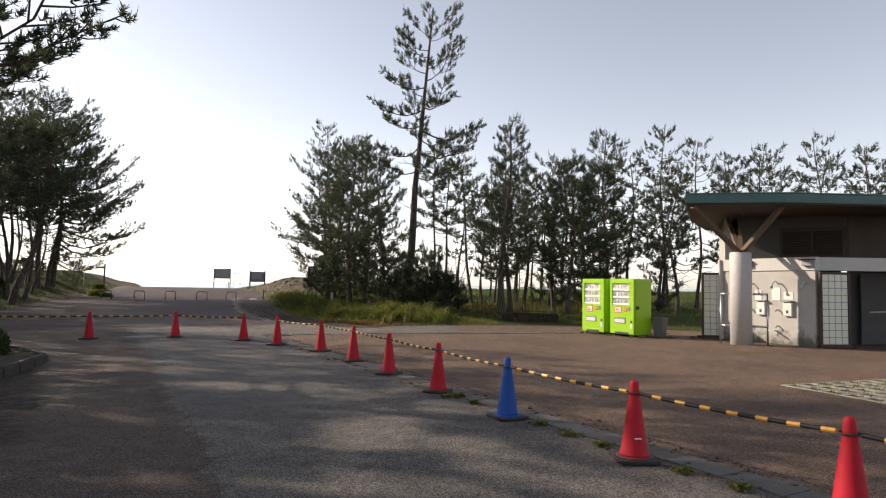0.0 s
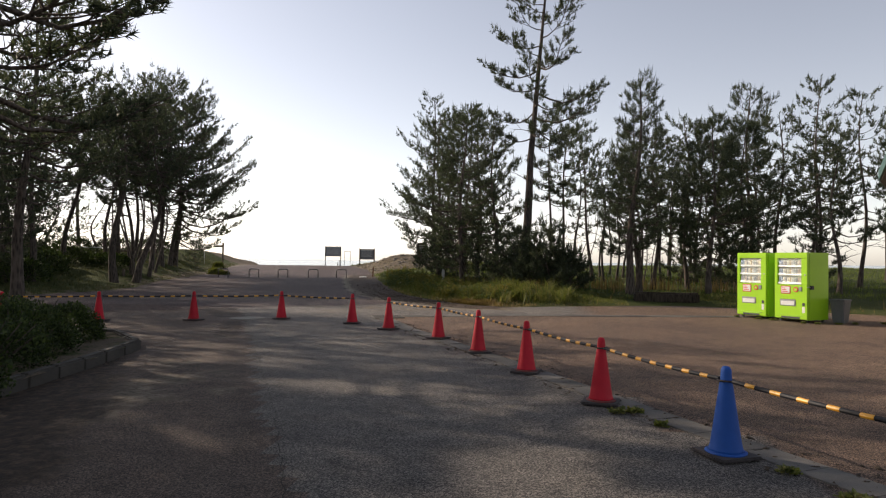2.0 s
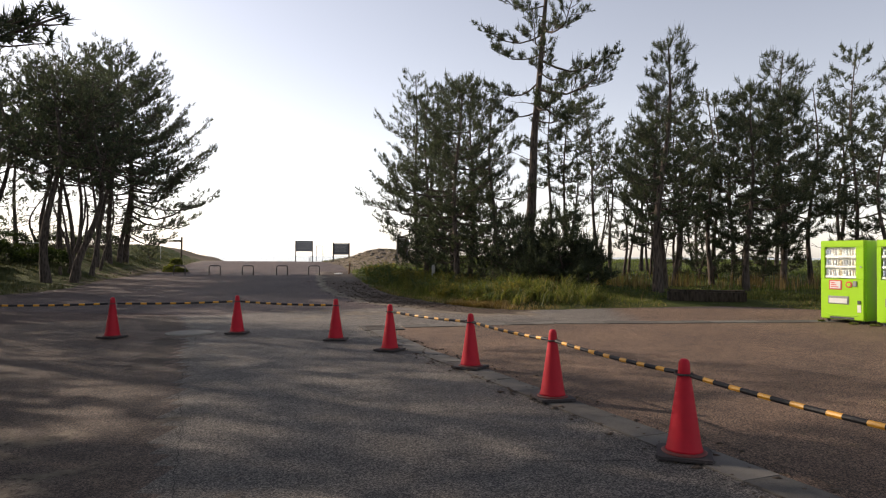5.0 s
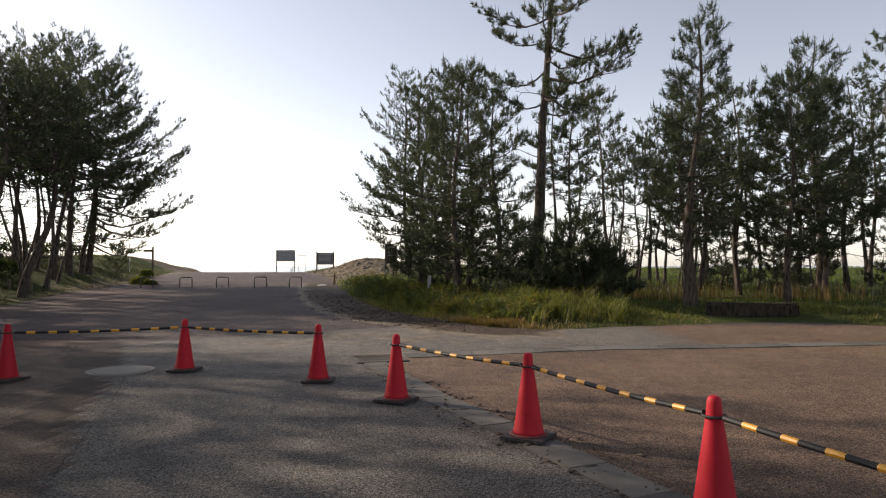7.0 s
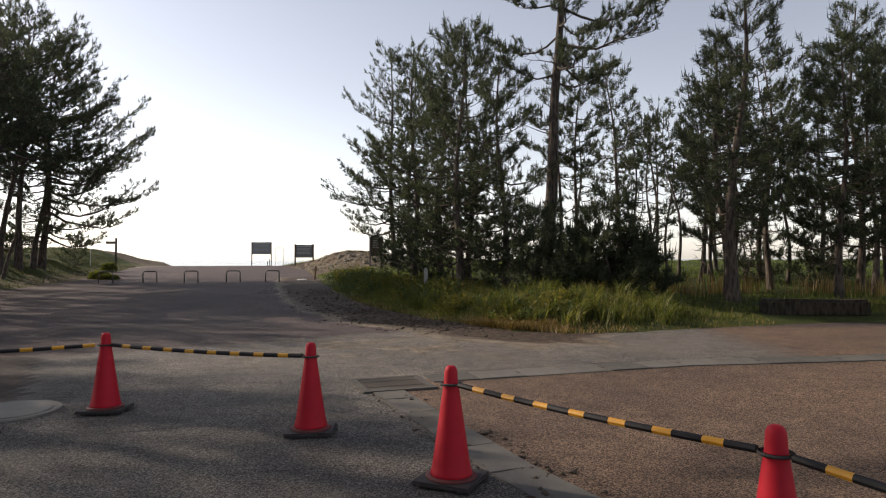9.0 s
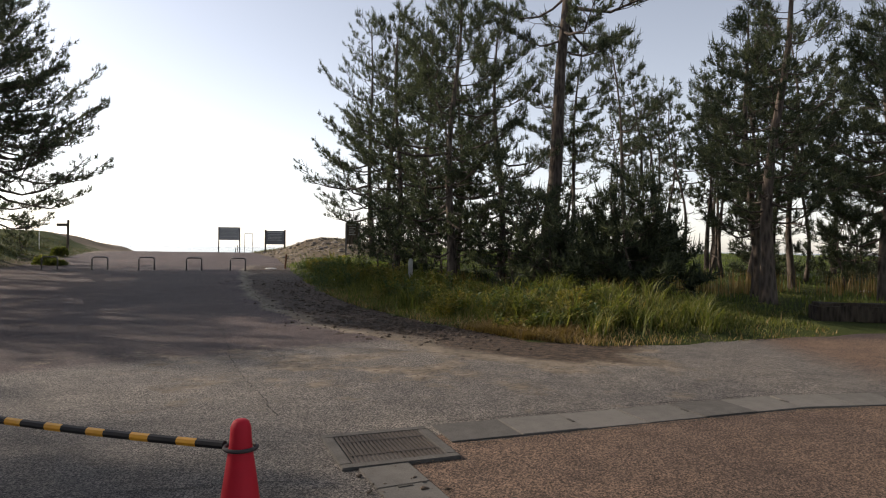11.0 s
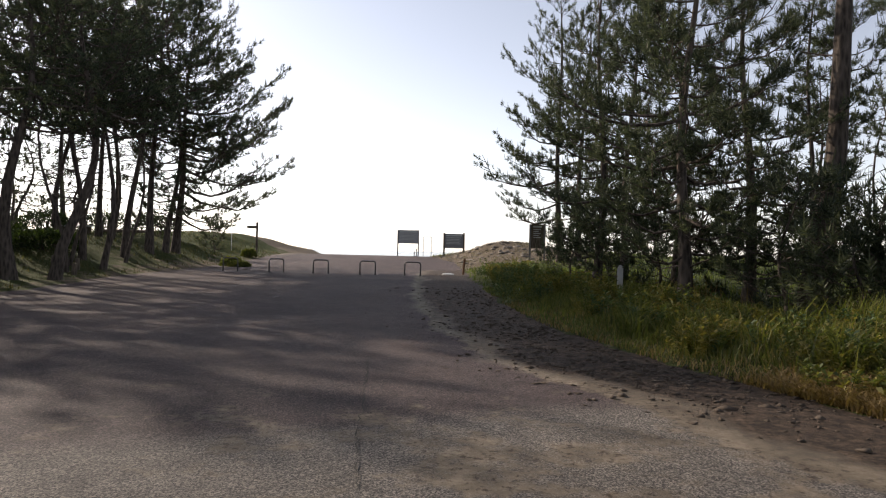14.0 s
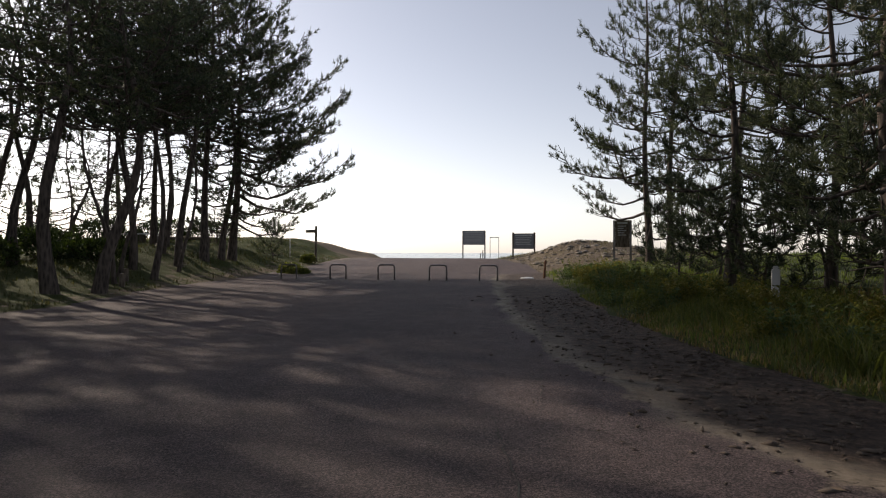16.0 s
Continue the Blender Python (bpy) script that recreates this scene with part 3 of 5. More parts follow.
        ring = pts[:, None] + np.asarray(rad)[:, None, None] * (uu[:, None] * np.cos(ang)[None, :, None] + vv[:, None] * np.sin(ang)[None, :, None])
        V.append(ring.reshape(-1, 3))
        i0 = (np.arange(len(pts) - 1)[:, None] * sides + np.arange(sides)[None])
        i1 = (np.arange(len(pts) - 1)[:, None] * sides + (np.arange(sides)[None] + 1) % sides)
        F.append(base + np.stack([i0, i1, i1 + sides, i0 + sides], -1).reshape(-1, 4))
        base += len(pts) * sides
    wood = (np.concatenate(V), np.concatenate(F))
    if dens <= 0:
        return wood, None
    c, ax, size = np.concatenate(shoots), np.concatenate(ways), np.concatenate(sizes)
    ax /= np.linalg.norm(ax, axis=1, keepdims=True)
    o, a, z = np.repeat(c, nb, 0), np.repeat(ax, nb, 0), np.repeat(size, nb)[:, None]
    along = np.tile((np.arange(nb) + 0.5) / nb, len(c))[:, None]
    out = np.cross(a, rs.normal(0, 1, a.shape))
    out /= np.linalg.norm(out, axis=1, keepdims=True) + 1e-9
    o = o + a * z * along
    way = a * rs.uniform(0.35, 1.0, (len(o), 1)) + out * (1.05 - 0.5 * along)
    way /= np.linalg.norm(way, axis=1, keepdims=True)
    crs = np.cross(way, rs.normal(0, 1, way.shape))
    crs /= np.linalg.norm(crs, axis=1, keepdims=True) + 1e-9
    ln = blade * rs.uniform(0.7, 1.2, (len(o), 1))
    hw = wide * 0.5 * rs.uniform(0.7, 1.3, (len(o), 1))
    tri = [np.stack([o - crs * hw, o + crs * hw, o + way * ln], 1)]
    k = rs.uniform(0, 1, len(c)) < candles                  # upright spring candles on some shoots
    tip = c[k] + ax[k] * size[k][:, None]
    up = ax[k] * 0.35 + (0, 0, 1.0) + rs.normal(0, 0.08, tip.shape)
    for sd in ((0.014, 0, 0), (0, 0.014, 0)):
        tri.append(np.stack([tip - sd, tip + sd, tip + up * rs.uniform(0.14, 0.3, (len(tip), 1))], 1))
    tri_v = np.concatenate(tri).reshape(-1, 3)
    return wood, (tri_v, np.arange(len(tri_v)).reshape(-1, 3))


def pine(x, y, label, group, needles=None, name="pine_tree", category="tree", **k):
    wood, leaf = grow(**k)
    t = thing(name, pose(x, y, gz(x, y)), label, category, group)
    me = mesh_np("trunk", *wood, M_BARK)
    me.polygons.foreach_set("use_smooth", [True] * len(me.polygons))
    o = new("trunk", me)
    o.parent = t
    if leaf is not None:
        o = new("crown", mesh_np("crown", *leaf, needles or M_NEEDLE))
        o.parent = t
    return t


RIGHT = "pines beside the car park"
LEFT = "pines on the shaded bank"
BACK = "pines of the coastal wood"
# x, y, height, reach, crown start, trunk radius, lean x, bias x, limbs, density
for k, (x, y, h, r, s, g, lx, bx, nl, dn) in enumerate([
        (-7.2, 50.0, 12.6, 3.7, 0.07, 0.17, -0.3, -0.3, 52, 1.3),
        (-6.4, 50.6, 11.8, 3.4, 0.22, 0.16, 0.3, -0.15, 40, 1.3),
        (-4.2, 43.0, 10.6, 2.9, 0.15, 0.14, 0.2, 0, 42, 1.5),
        (-3.1, 31.2, 7.7, 2.6, 0.13, 0.14, 0.1, -0.1, 60, 1.75),
        (-1.7, 33.2, 7.4, 2.5, 0.08, 0.13, -0.1, 0.1, 54, 1.5),
        (-4.9, 36.0, 8.6, 2.4, 0.1, 0.12, 0.1, -0.1, 44, 1.5),
        (-2.9, 36.6, 8.8, 2.4, 0.2, 0.12, 0.1, 0, 42, 1.5),
        (0.9, 39.5, 9.4, 1.7, 0.45, 0.1, 0.2, 0, 26, 1.8),
        (1.6, 40.0, 9.7, 1.7, 0.45, 0.1, 0.5, 0, 26, 1.8),
        (3.2, 37.0, 8.4, 1.6, 0.45, 0.1, -0.9, 0.1, 28, 1.3),
        (4.7, 40.0, 5.6, 1.6, 0.25, 0.08, 0.3, 0, 20, 1.2),
        (4.0, 29.2, 8.5, 1.7, 0.2, 0.17, 0.3, 0, 54, 1.5),
        (4.6, 31.0, 7.2, 1.8, 0.22, 0.14, -0.3, 0.1, 42, 1.5),
        (7.25, 30.2, 7.0, 2.0, 0.2, 0.12, 0.2, 0, 46, 2.0),
        (9.0, 31.6, 7.2, 2.1, 0.2, 0.1, 0.2, 0, 44, 1.9),
        (10.0, 34.0, 9.4, 2.5, 0.3, 0.13, 0.1, 0, 40, 1.4)]):
    pine(x, y, "dark green coastal pine with a rough grey-brown trunk in the grass", RIGHT, seed=100 + k, h=h, reach=r, start=s, girth=g, lean=(lx, 0.1), bias=(bx, 0), limbs=nl, dens=dn, droop=0.02, nb=30, wide=0.017)
pine(-0.62, 33.0, "tall sparse pine with a long bare trunk and few limbs", RIGHT, seed=7, h=15.2, reach=2.9, start=0.44, girth=0.25, bias=(0.16, 0), limbs=34, dens=1.8, sub=6, wob=0.2, droop=0.08, drop=0.22, dome=True, nb=24, wide=0.022,
     spine=[(0, 0), (0.3, 1.7), (0.5, 3.8), (0.48, 5.5), (0.6, 6.6), (0.75, 8.5), (0.95, 11), (1.3, 15.2)])
for k, (x, y, h, r) in enumerate([(-1.6, 30.2, 2.4, 1.5), (-0.7, 29.6, 1.8, 1.4), (0.5, 30.2, 1.7, 1.3), (-0.9, 31.6, 2.3, 1.5), (1.5, 30.6, 1.4, 1.3), (-5.0, 38.5, 2.6, 1.5), (0.2, 32.2, 1.7, 1.4),
                                  (-3.4, 34.2, 2.6, 1.6), (-4.3, 34.8, 2.2, 1.4), (-5.9, 40.5, 2.2, 1.5), (-5.6, 43.5, 2.4, 1.6), (-1.4, 34.5, 2.8, 1.6)]):
    pine(x, y, "low dense young pine growing under the taller trees", "young pines", name="young_pine", seed=300 + k, h=h, reach=r * 0.85, start=0.04, girth=0.04, limbs=20, dens=0.85, sub=5, candles=0.45, droop=0.0, dead=0, blade=0.17)
for k, (x, y, h, r) in enumerate([(0.75, 28.6, 2.35, 1.0), (0.0, 28.9, 1.3, 1.0), (1.5, 28.9, 1.2, 0.9)]):
    pine(x, y, "broad bushy young pine reaching down to the grass", "young pines", name="young_pine", seed=340 + k, h=h, reach=r, start=0.03, girth=0.05, limbs=26, dens=1.6, sub=5, candles=0.7, droop=-0.15, dead=0, blade=0.18)
for k, (x, y, h) in enumerate([(8.6, 34.0, 2.4), (9.8, 35.5, 2.8), (7.6, 37.0, 2.4), (11.5, 37.5, 3.2), (13.0, 34.5, 3.4), (9.2, 41.0, 3.0)]):
    pine(x, y, "bushy young pine with low branches among thin trunks", "young pines of the wood", name="young_pine", seed=350 + k, h=h, reach=1.5, start=0.06, girth=0.05, limbs=20, dens=1.6, sub=4)
for k, (x, y, h) in enumerate([(2.2, 34.5, 3.4), (2.7, 35.0, 4.2), (1.9, 35.6, 3.8), (5.6, 36.5, 4.4), (6.3, 38.0, 5.2)]):
    pine(x, y, "thin bare grey sapling without leaves", "bare saplings", name="bare_sapling", category="sapling", seed=400 + k, h=h, reach=0.7, start=0.3, girth=0.035, lean=(0.5, 0), limbs=16, dens=0)
for k, (x, y, h) in enumerate([(11.6, 35, 8.2), (13.7, 36, 10.2), (15.8, 36.4, 9.4), (17.9, 36.5, 8.7), (20.5, 37, 9.2), (23, 36.4, 9.7), (25.6, 36.2, 9.2), (28.5, 37, 9.4), (21.8, 34.5, 8.6), (24.4, 34.8, 8.8), (27.0, 34.6, 8.9), (30.2, 35.6, 9.2), (18.9, 34.8, 8.4), (12.5, 41, 9.2), (16.4, 42.5, 9.0),
                               (20.3, 43, 9.4), (8.2, 43, 8.4), (25, 44, 9.2), (6.8, 46, 8.0), (10.6, 48, 8.6), (32, 39, 9.0), (2.8, 47, 8.0), (13.2, 32.5, 6.4), (17.0, 33.5, 6.8), (7.4, 34.5, 8.0), (8.6, 38.0, 8.4), (5.6, 33.6, 7.2), (14.6, 39.0, 8.6), (11.2, 43.5, 8.4)]):
    pine(x, y, "slender coastal pine with a bare lower trunk", BACK, seed=500 + k, h=h, reach=2.3, start=0.34, girth=0.11, lean=(0.3 * math.sin(k), 0), limbs=28, dens=1.4, sub=4, wob=0.35, wide=0.034, nb=16, twigs=False, dead=6)
for k, (x, y, h) in enumerate([(4.2, 44.0, 7.2), (5.3, 42.0, 7.9), (6.1, 40.2, 7.0), (3.9, 38.6, 7.4), (7.8, 41.5, 8.0), (6.7, 43.6, 7.6), (9.6, 45.0, 8.2), (5.1, 47.2, 7.8), (8.8, 36.4, 7.0), (6.9, 38.4, 7.3)]):
    pine(x, y, "thin pine with a long bare leaning trunk", BACK, seed=560 + k, h=h, reach=1.15, start=0.6, girth=0.075, lean=(0.7 * math.sin(k * 1.9), 0), limbs=16, dens=0.9, sub=4, wob=0.4, wide=0.034, nb=16, twigs=False, dead=8)
for k, (x, y, h, r, s, g, lx, bx, nl, dn) in enumerate([
        (-25.7, 45.8, 11.0, 3.9, 0.14, 0.2, 0.9, 0.34, 76, 1.5),
        (-23.4, 37.2, 9.5, 1.8, 0.62, 0.07, 1.3, 0, 20, 1.0),
        (-24.9, 39.4, 9.8, 1.8, 0.62, 0.08, -1.0, 0, 20, 1.0),
        (-23.7, 40.2, 9.6, 1.8, 0.62, 0.07, 0.9, 0, 20, 1.0),
        (-26.0, 41.8, 10.0, 1.8, 0.62, 0.08, 1.2, 0, 20, 1.0),
        (-22.4, 36.2, 9.2, 1.8, 0.62, 0.07, -0.9, 0, 20, 1.0),
        (-25.9, 38.9, 9.6, 1.8, 0.62, 0.07, 0.6, 0, 20, 1.0),
        (-25.25, 44.5, 12.3, 3.4, 0.35, 0.14, 0.4, 0.15, 44, 1.6),
        (-25.2, 43.4, 12.2, 3.4, 0.42, 0.18, 0.5, 0.2, 40, 1.4),
        (-24.4, 41.0, 12.0, 3.0, 0.45, 0.15, 0.9, 0, 34, 1.4),
        (-27.0, 43.0, 12.0, 3.0, 0.45, 0.13, 0.5, 0, 34, 1.4),
        (-22.7, 38.0, 10.2, 2.8, 0.5, 0.11, 0.7, 0, 32, 1.4),
        (-24.1, 38.5, 10.2, 2.8, 0.5, 0.13, -0.5, 0, 32, 1.4),
        (-26.8, 40.0, 10.6, 2.8, 0.48, 0.13, -0.4, 0, 32, 1.4),
        (-21.7, 33.5, 9.6, 2.9, 0.42, 0.2, 0.1, 0, 36, 1.4),
        (-21.2, 34.5, 9.4, 2.7, 0.46, 0.18, 1.6, 0.1, 34, 1.4),
        (-26.6, 36.0, 10.0, 3.0, 0.48, 0.17, 0.2, 0, 34, 1.4),
        (-29.6, 45.0, 12.6, 3.2, 0.42, 0.16, 0.2, 0, 34, 1.2),
        (-27.4, 32.0, 9.8, 3.2, 0.45, 0.16, 0.2, 0, 36, 1.4),
        (-23.4, 29.8, 8.2, 2.6, 0.42, 0.17, 0.5, 0, 32, 1.2),
        (-31.0, 38.5, 12.0, 3.2, 0.45, 0.16, 0.2, 0, 34, 1.2),
        (-34.2, 42.0, 12.0, 3.2, 0.45, 0.16, 0.2, 0, 34, 1.2),
        (-25.4, 24.0, 10.4, 3.2, 0.42, 0.18, 0.6, 0.1, 38, 1.4),
        (-26.0, 31.5, 8.0, 2.8, 0.1, 0.13, 0.2, 0, 36, 1.4),
        (-29.0, 33.5, 7.0, 2.8, 0.08, 0.12, 0.2, 0, 34, 1.4),
        (-24.6, 28.0, 6.5, 2.4, 0.1, 0.11, 0.2, 0, 30, 1.4),
        (-28.2, 29.5, 7.0, 2.8, 0.08, 0.12, 0.2, 0, 34, 1.4),
        (-31.5, 35.5, 7.5, 2.8, 0.08, 0.12, 0.2, 0, 34, 1.4),
        (-22.6, 24.4, 8.0, 2.8, 0.1, 0.13, 0.2, 0, 44, 2.2),
        (-26.0, 26.3, 7.2, 2.8, 0.08, 0.12, 0.2, 0, 36, 1.6),
        (-27.0, 26.5, 11.0, 3.2, 0.42, 0.16, 0.2, 0, 34, 1.3),
        (-35.0, 48.0, 11.5, 3.0, 0.42, 0.16, 0.1, 0, 30, 1.1),
        (-33.5, 33.5, 11.0, 3.2, 0.4, 0.16, 0.1, 0, 32, 1.2),
        (-32.0, 28.0, 11.0, 3.2, 0.4, 0.16, 0.1, 0, 32, 1.2),
        (-40.0, 49.0, 6.5, 3.2, 0.06, 0.12, 0.2, 0, 26, 0.9),
        (-36.5, 46.5, 6.0, 3.0, 0.06, 0.12, 0.2, 0, 26, 0.9),
        (-43.5, 47.0, 7.0, 3.2, 0.06, 0.12, 0.2, 0, 26, 0.9),
        (-33.0, 47.5, 5.0, 2.6, 0.06, 0.11, 0.2, 0, 24, 0.9),
        (-37.0, 40.0, 7.0, 3.2, 0.06, 0.12, 0.2, 0, 26, 0.9)]):
    pine(x, y, "dark coastal pine with a slanting trunk on the shaded bank", LEFT, seed=600 + k, h=h, reach=r, start=s, girth=g, lean=(lx, 0), bias=(bx, 0), limbs=int(nl * 0.88) if k else nl, dens=dn * 0.95 if k else dn, wob=0.75, droop=0.06, dead=14, dome=True, nb=16, wide=0.031, drop=0.05, twigs=k < 20)
for k, (x, y, h, r, st, dn) in enumerate([(-10.1, 12.2, 9.8, 5.0, 0.45, 1.3), (-14.2, 17.0, 11.0, 3.0, 0.4, 0.6), (-14.0, 4.5, 9.5, 3.6, 0.4, 0.7), (-19.0, 9.0, 10.5, 3.4, 0.4, 0.7), (-19.5, 19.0, 11.0, 3.8, 0.35, 0.9),
                                          (-12.5, -2.5, 9.5, 3.4, 0.4, 0.7), (-18.6, 15.0, 9.0, 3.4, 0.3, 0.9), (-12.8, 12.8, 6.2, 2.8, 0.2, 1.1), (-15.6, 13.2, 7.0, 3.0, 0.2, 1.1), (-16.3, 21.0, 10.0, 2.8, 0.35, 0.6), (-11.6, 8.2, 7.0, 3.2, 0.2, 2.5), (-14.5, 9.8, 7.5, 3.0, 0.15, 1.2), (-18.0, 11.5, 8.5, 3.2, 0.15, 1.1), (-13.5, 6.2, 8.0, 3.2, 0.15, 2.4)]):
    pine(x, y, "large shading pine with wide limbs beside the car park", "pines along the planted strip", seed=700 + k, h=h, reach=r, start=st, girth=0.2 if h > 8 else 0.13, lean=(0.4, 0), bias=(0.15, 0), limbs=40, dens=dn * (1.35 if k < 2 else 1.9), wob=0.3, wide=0.034, nb=16, twigs=k < 2)


# ---- grass and hedge ----
def blades(name, x, y, tall, width, material, label, seed, lie=0.35):
    rs = np.random.RandomState(seed)
    n = len(x)
    z = ground_z(x, y)
    a = rs.uniform(0, 6.28, n)
    d = np.stack([np.cos(a), np.sin(a), np.zeros(n)], 1)
    s = np.stack([-np.sin(a), np.cos(a), np.zeros(n)], 1)
    b = np.stack([x, y, z - 0.02], 1)
    tall = (tall * rs.uniform(0.5, 1.25, n))[:, None]
    w = (width * rs.uniform(0.6, 1.3, n))[:, None]
    tip = rs.uniform(0.1, 1.0, n)[:, None] * lie
    m = b + d * tall * tip * 0.35 + np.array([0, 0, 1]) * tall * 0.6
    e = b + d * tall * tip * 1.3 + np.array([0, 0, 1]) * tall
    V = np.stack([b - s * w, b + s * w, m + s * w * 0.7, m - s * w * 0.7, e], 1).reshape(-1, 3)
    i = np.arange(n)[:, None] * 5
    F = np.concatenate([i + [0, 1, 2], i + [0, 2, 3], i + [3, 2, 4]])
    o = new(name, mesh_np(name, V, F, material))
    return tagged(o, label, "grass", kind="stuff")


rs = np.random.RandomState(5)


def scatter(n, x0, x1, y0, y1):
    x, y = rs.uniform(x0, x1, n), rs.uniform(y0, y1, n)
    k = ~inside(x, y, LOT)
    x, y = x[k], y[k]
    return x, y, near_line(x, y, EDGE_R), near_line(x, y, EDGE_L[:13])


x, y, dr, dl = scatter(330000, -13, 10, 24, 42)
clump = np.clip(0.55 + 0.6 * wave(x * 1.3, y * 1.3) + 0.3 * wave(x * 4, y * 4), 0.08, 1)
off_log = (np.abs(x - 5.0) > 1.5) | (y > 27.5)
k = (rs.uniform(0, 1, len(x)) < clump * np.exp(-np.maximum(dr - 1.8, 0) / 3.0)) & off_log
x, y, dr, clump = x[k], y[k], dr[k], clump[k]
blades("verge_grass", x, y, (0.1 + 0.24 * smooth(0.1, 1.4, dr)) * (0.3 + 0.9 * clump) * (1 - 0.55 * smooth(2.5, 5, dr)) * (1 - 0.6 * smooth(35, 40, y)) * (1 - 0.55 * smooth(0.2, 2.5, x)) * (1 - 0.25 * smooth(-4.0, -2.0, x)), 0.008, M_GRASS, "tall unmown green grass on the verge under the pines", 1, 0.75)
n = 150
cx, cy, ch = rs.uniform(-4.2, 1.4, n), rs.uniform(24.2, 30.0, n), rs.uniform(0.22, 0.52, n)
x = np.repeat(cx, 60) + rs.normal(0, 0.1, n * 60)
y = np.repeat(cy, 60) + rs.normal(0, 0.1, n * 60)
k = (~inside(x, y, LOT)) & (near_line(x, y, EDGE_R) > 0.45) & (near_line(x, y, EDGE_R) < 3.4)
blades("tall_grass", x[k], y[k], np.repeat(ch, 60)[k], 0.011, M_GRASS, "tufts of long arching grass on the verge", 6, 1.1)
cx, cy = rs.uniform(2.2, 11.0, 30), rs.uniform(30.6, 33.6, 30)
x, y = np.repeat(cx, 26) + rs.normal(0, 0.22, 30 * 26), np.repeat(cy, 26) + rs.normal(0, 0.2, 30 * 26)
blades("reed_stalks", x, y, np.full(len(x), 0.6), 0.012, M_DRY, "tall orange-brown dry stalks between the trunks", 9, 0.15)
x = rs.normal(-2.3, 0.6, 9000)
y = 25.1 + rs.normal(0, 0.4, 9000) - 0.25 * (x + 2.3)
k = ~inside(x, y, LOT)
blades("straw_patch", x[k], y[k], np.full(k.sum(), 0.15), 0.009, M_DRY, "flattened orange straw at the corner of the verge", 7, 1.6)
x, y, dr, dl = scatter(120000, -9, 16, 24, 34)
k = ((np.abs(x - 5.0) > 1.5) | (y > 27.5)) & (rs.uniform(0, 1, len(x)) < np.exp(-dr / 0.5) * (0.15 + 0.85 * (x < 0.3))) | (rs.uniform(0, 1, len(x)) < 0.5 * (wave(x * 1.4, y * 1.4) > 0.5) * (x < 1.0))
blades("dry_grass", x[k], y[k], 0.1 + 0.3 * smooth(0.4, 2.0, dr[k]), 0.007, M_DRY, "dry straw-coloured grass at the edge of the asphalt", 2, 0.9)
x, y, dr, dl = scatter(90000, -18, 34, 27.6, 63)
k = (rs.uniform(0, 1, len(x)) < np.clip(0.5 + 0.7 * wave(x, y), 0.05, 1)) & (np.hypot((x + 12) / 6, (y - 56) / 8) > 1)
blades("wood_grass", x[k], y[k], np.full(k.sum(), 0.17), 0.014, M_LAWN, "low green growth on the wood floor", 3)
x, y, dr, dl = scatter(60000, -19, -4, 48, 64)
k = rs.uniform(0, 1, len(x)) < np.clip(0.1 + 0.4 * wave(x * 2, y * 2), 0.03, 1)
blades("dune_grass", x[k], y[k], np.full(k.sum(), 0.1), 0.014, M_DUNE, "sparse dry grass on the low dune", 8, 0.9)
# bank grass, its tree shade carried by the blade colour
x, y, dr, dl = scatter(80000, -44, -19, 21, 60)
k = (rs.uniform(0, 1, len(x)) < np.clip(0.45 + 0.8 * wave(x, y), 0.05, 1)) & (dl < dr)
blades("bank_grass", x[k], y[k], np.full(k.sum(), 0.13), 0.013, M_BANK, "short patchy bank grass, colour darkened for tree shade", 4, 0.6)


def shrub(name, cx, cy, rx, ry, h, n, label, seed, material=M_HEDGE, leaf=0.045, category="bush"):
    """A bush: inner twigs and many single leaves in an uneven outline."""
    q = np.random.RandomState(seed)
    z0 = max(gz(cx, cy), 0.0)
    t = thing(name, pose(cx, cy, z0), label, category)
    bm = bmesh.new()
    for _ in range(26):
        a, r = q.uniform(0, 6.28), q.uniform(0.2, 0.9)
        e = Vector((math.cos(a) * rx * r, math.sin(a) * ry * r, h * q.uniform(0.5, 0.95)))
        tube(bm, [(e.x * 0.3, e.y * 0.3, -0.02), (e.x * 0.6, e.y * 0.6, e.z * 0.5), e], [0.02, 0.014, 0.005], 4)
    part("stem", bm, M_BARK, t)
    d = q.normal(0, 1, (n, 3))
    d[:, 2] = np.abs(d[:, 2])
    d /= np.linalg.norm(d, axis=1, keepdims=True)
    lump = 0.86 + 0.14 * np.sin(d[:, 0] * 7 + seed) * np.sin(d[:, 1] * 6 + d[:, 2] * 5)
    rad = lump * q.uniform(0.35, 1, n) ** 0.35
    c = d * rad[:, None]
    c[:, 0] = np.sign(c[:, 0]) * np.abs(c[:, 0]) ** 0.8 * rx
    c[:, 1] = np.sign(c[:, 1]) * np.abs(c[:, 1]) ** 0.8 * ry
    c[:, 2] = np.abs(c[:, 2]) ** 0.7 * h
    w = d * 0.6 + q.normal(0, 0.6, (n, 3)) + (0, 0, 0.4)
    w /= np.linalg.norm(w, axis=1, keepdims=True)
    s = np.cross(w, q.normal(0, 1, (n, 3)))
    s /= np.linalg.norm(s, axis=1, keepdims=True)
    L = leaf * q.uniform(0.7, 1.4, (n, 1))
    V = np.stack([c, c + w * L * 0.5 + s * L * 0.28, c + w * L, c + w * L * 0.5 - s * L * 0.28], 1).reshape(-1, 3)
    o = new("leaves", mesh_np("leaves", V, np.arange(len(V)).reshape(-1, 4), material))
    o.parent = t
    return t


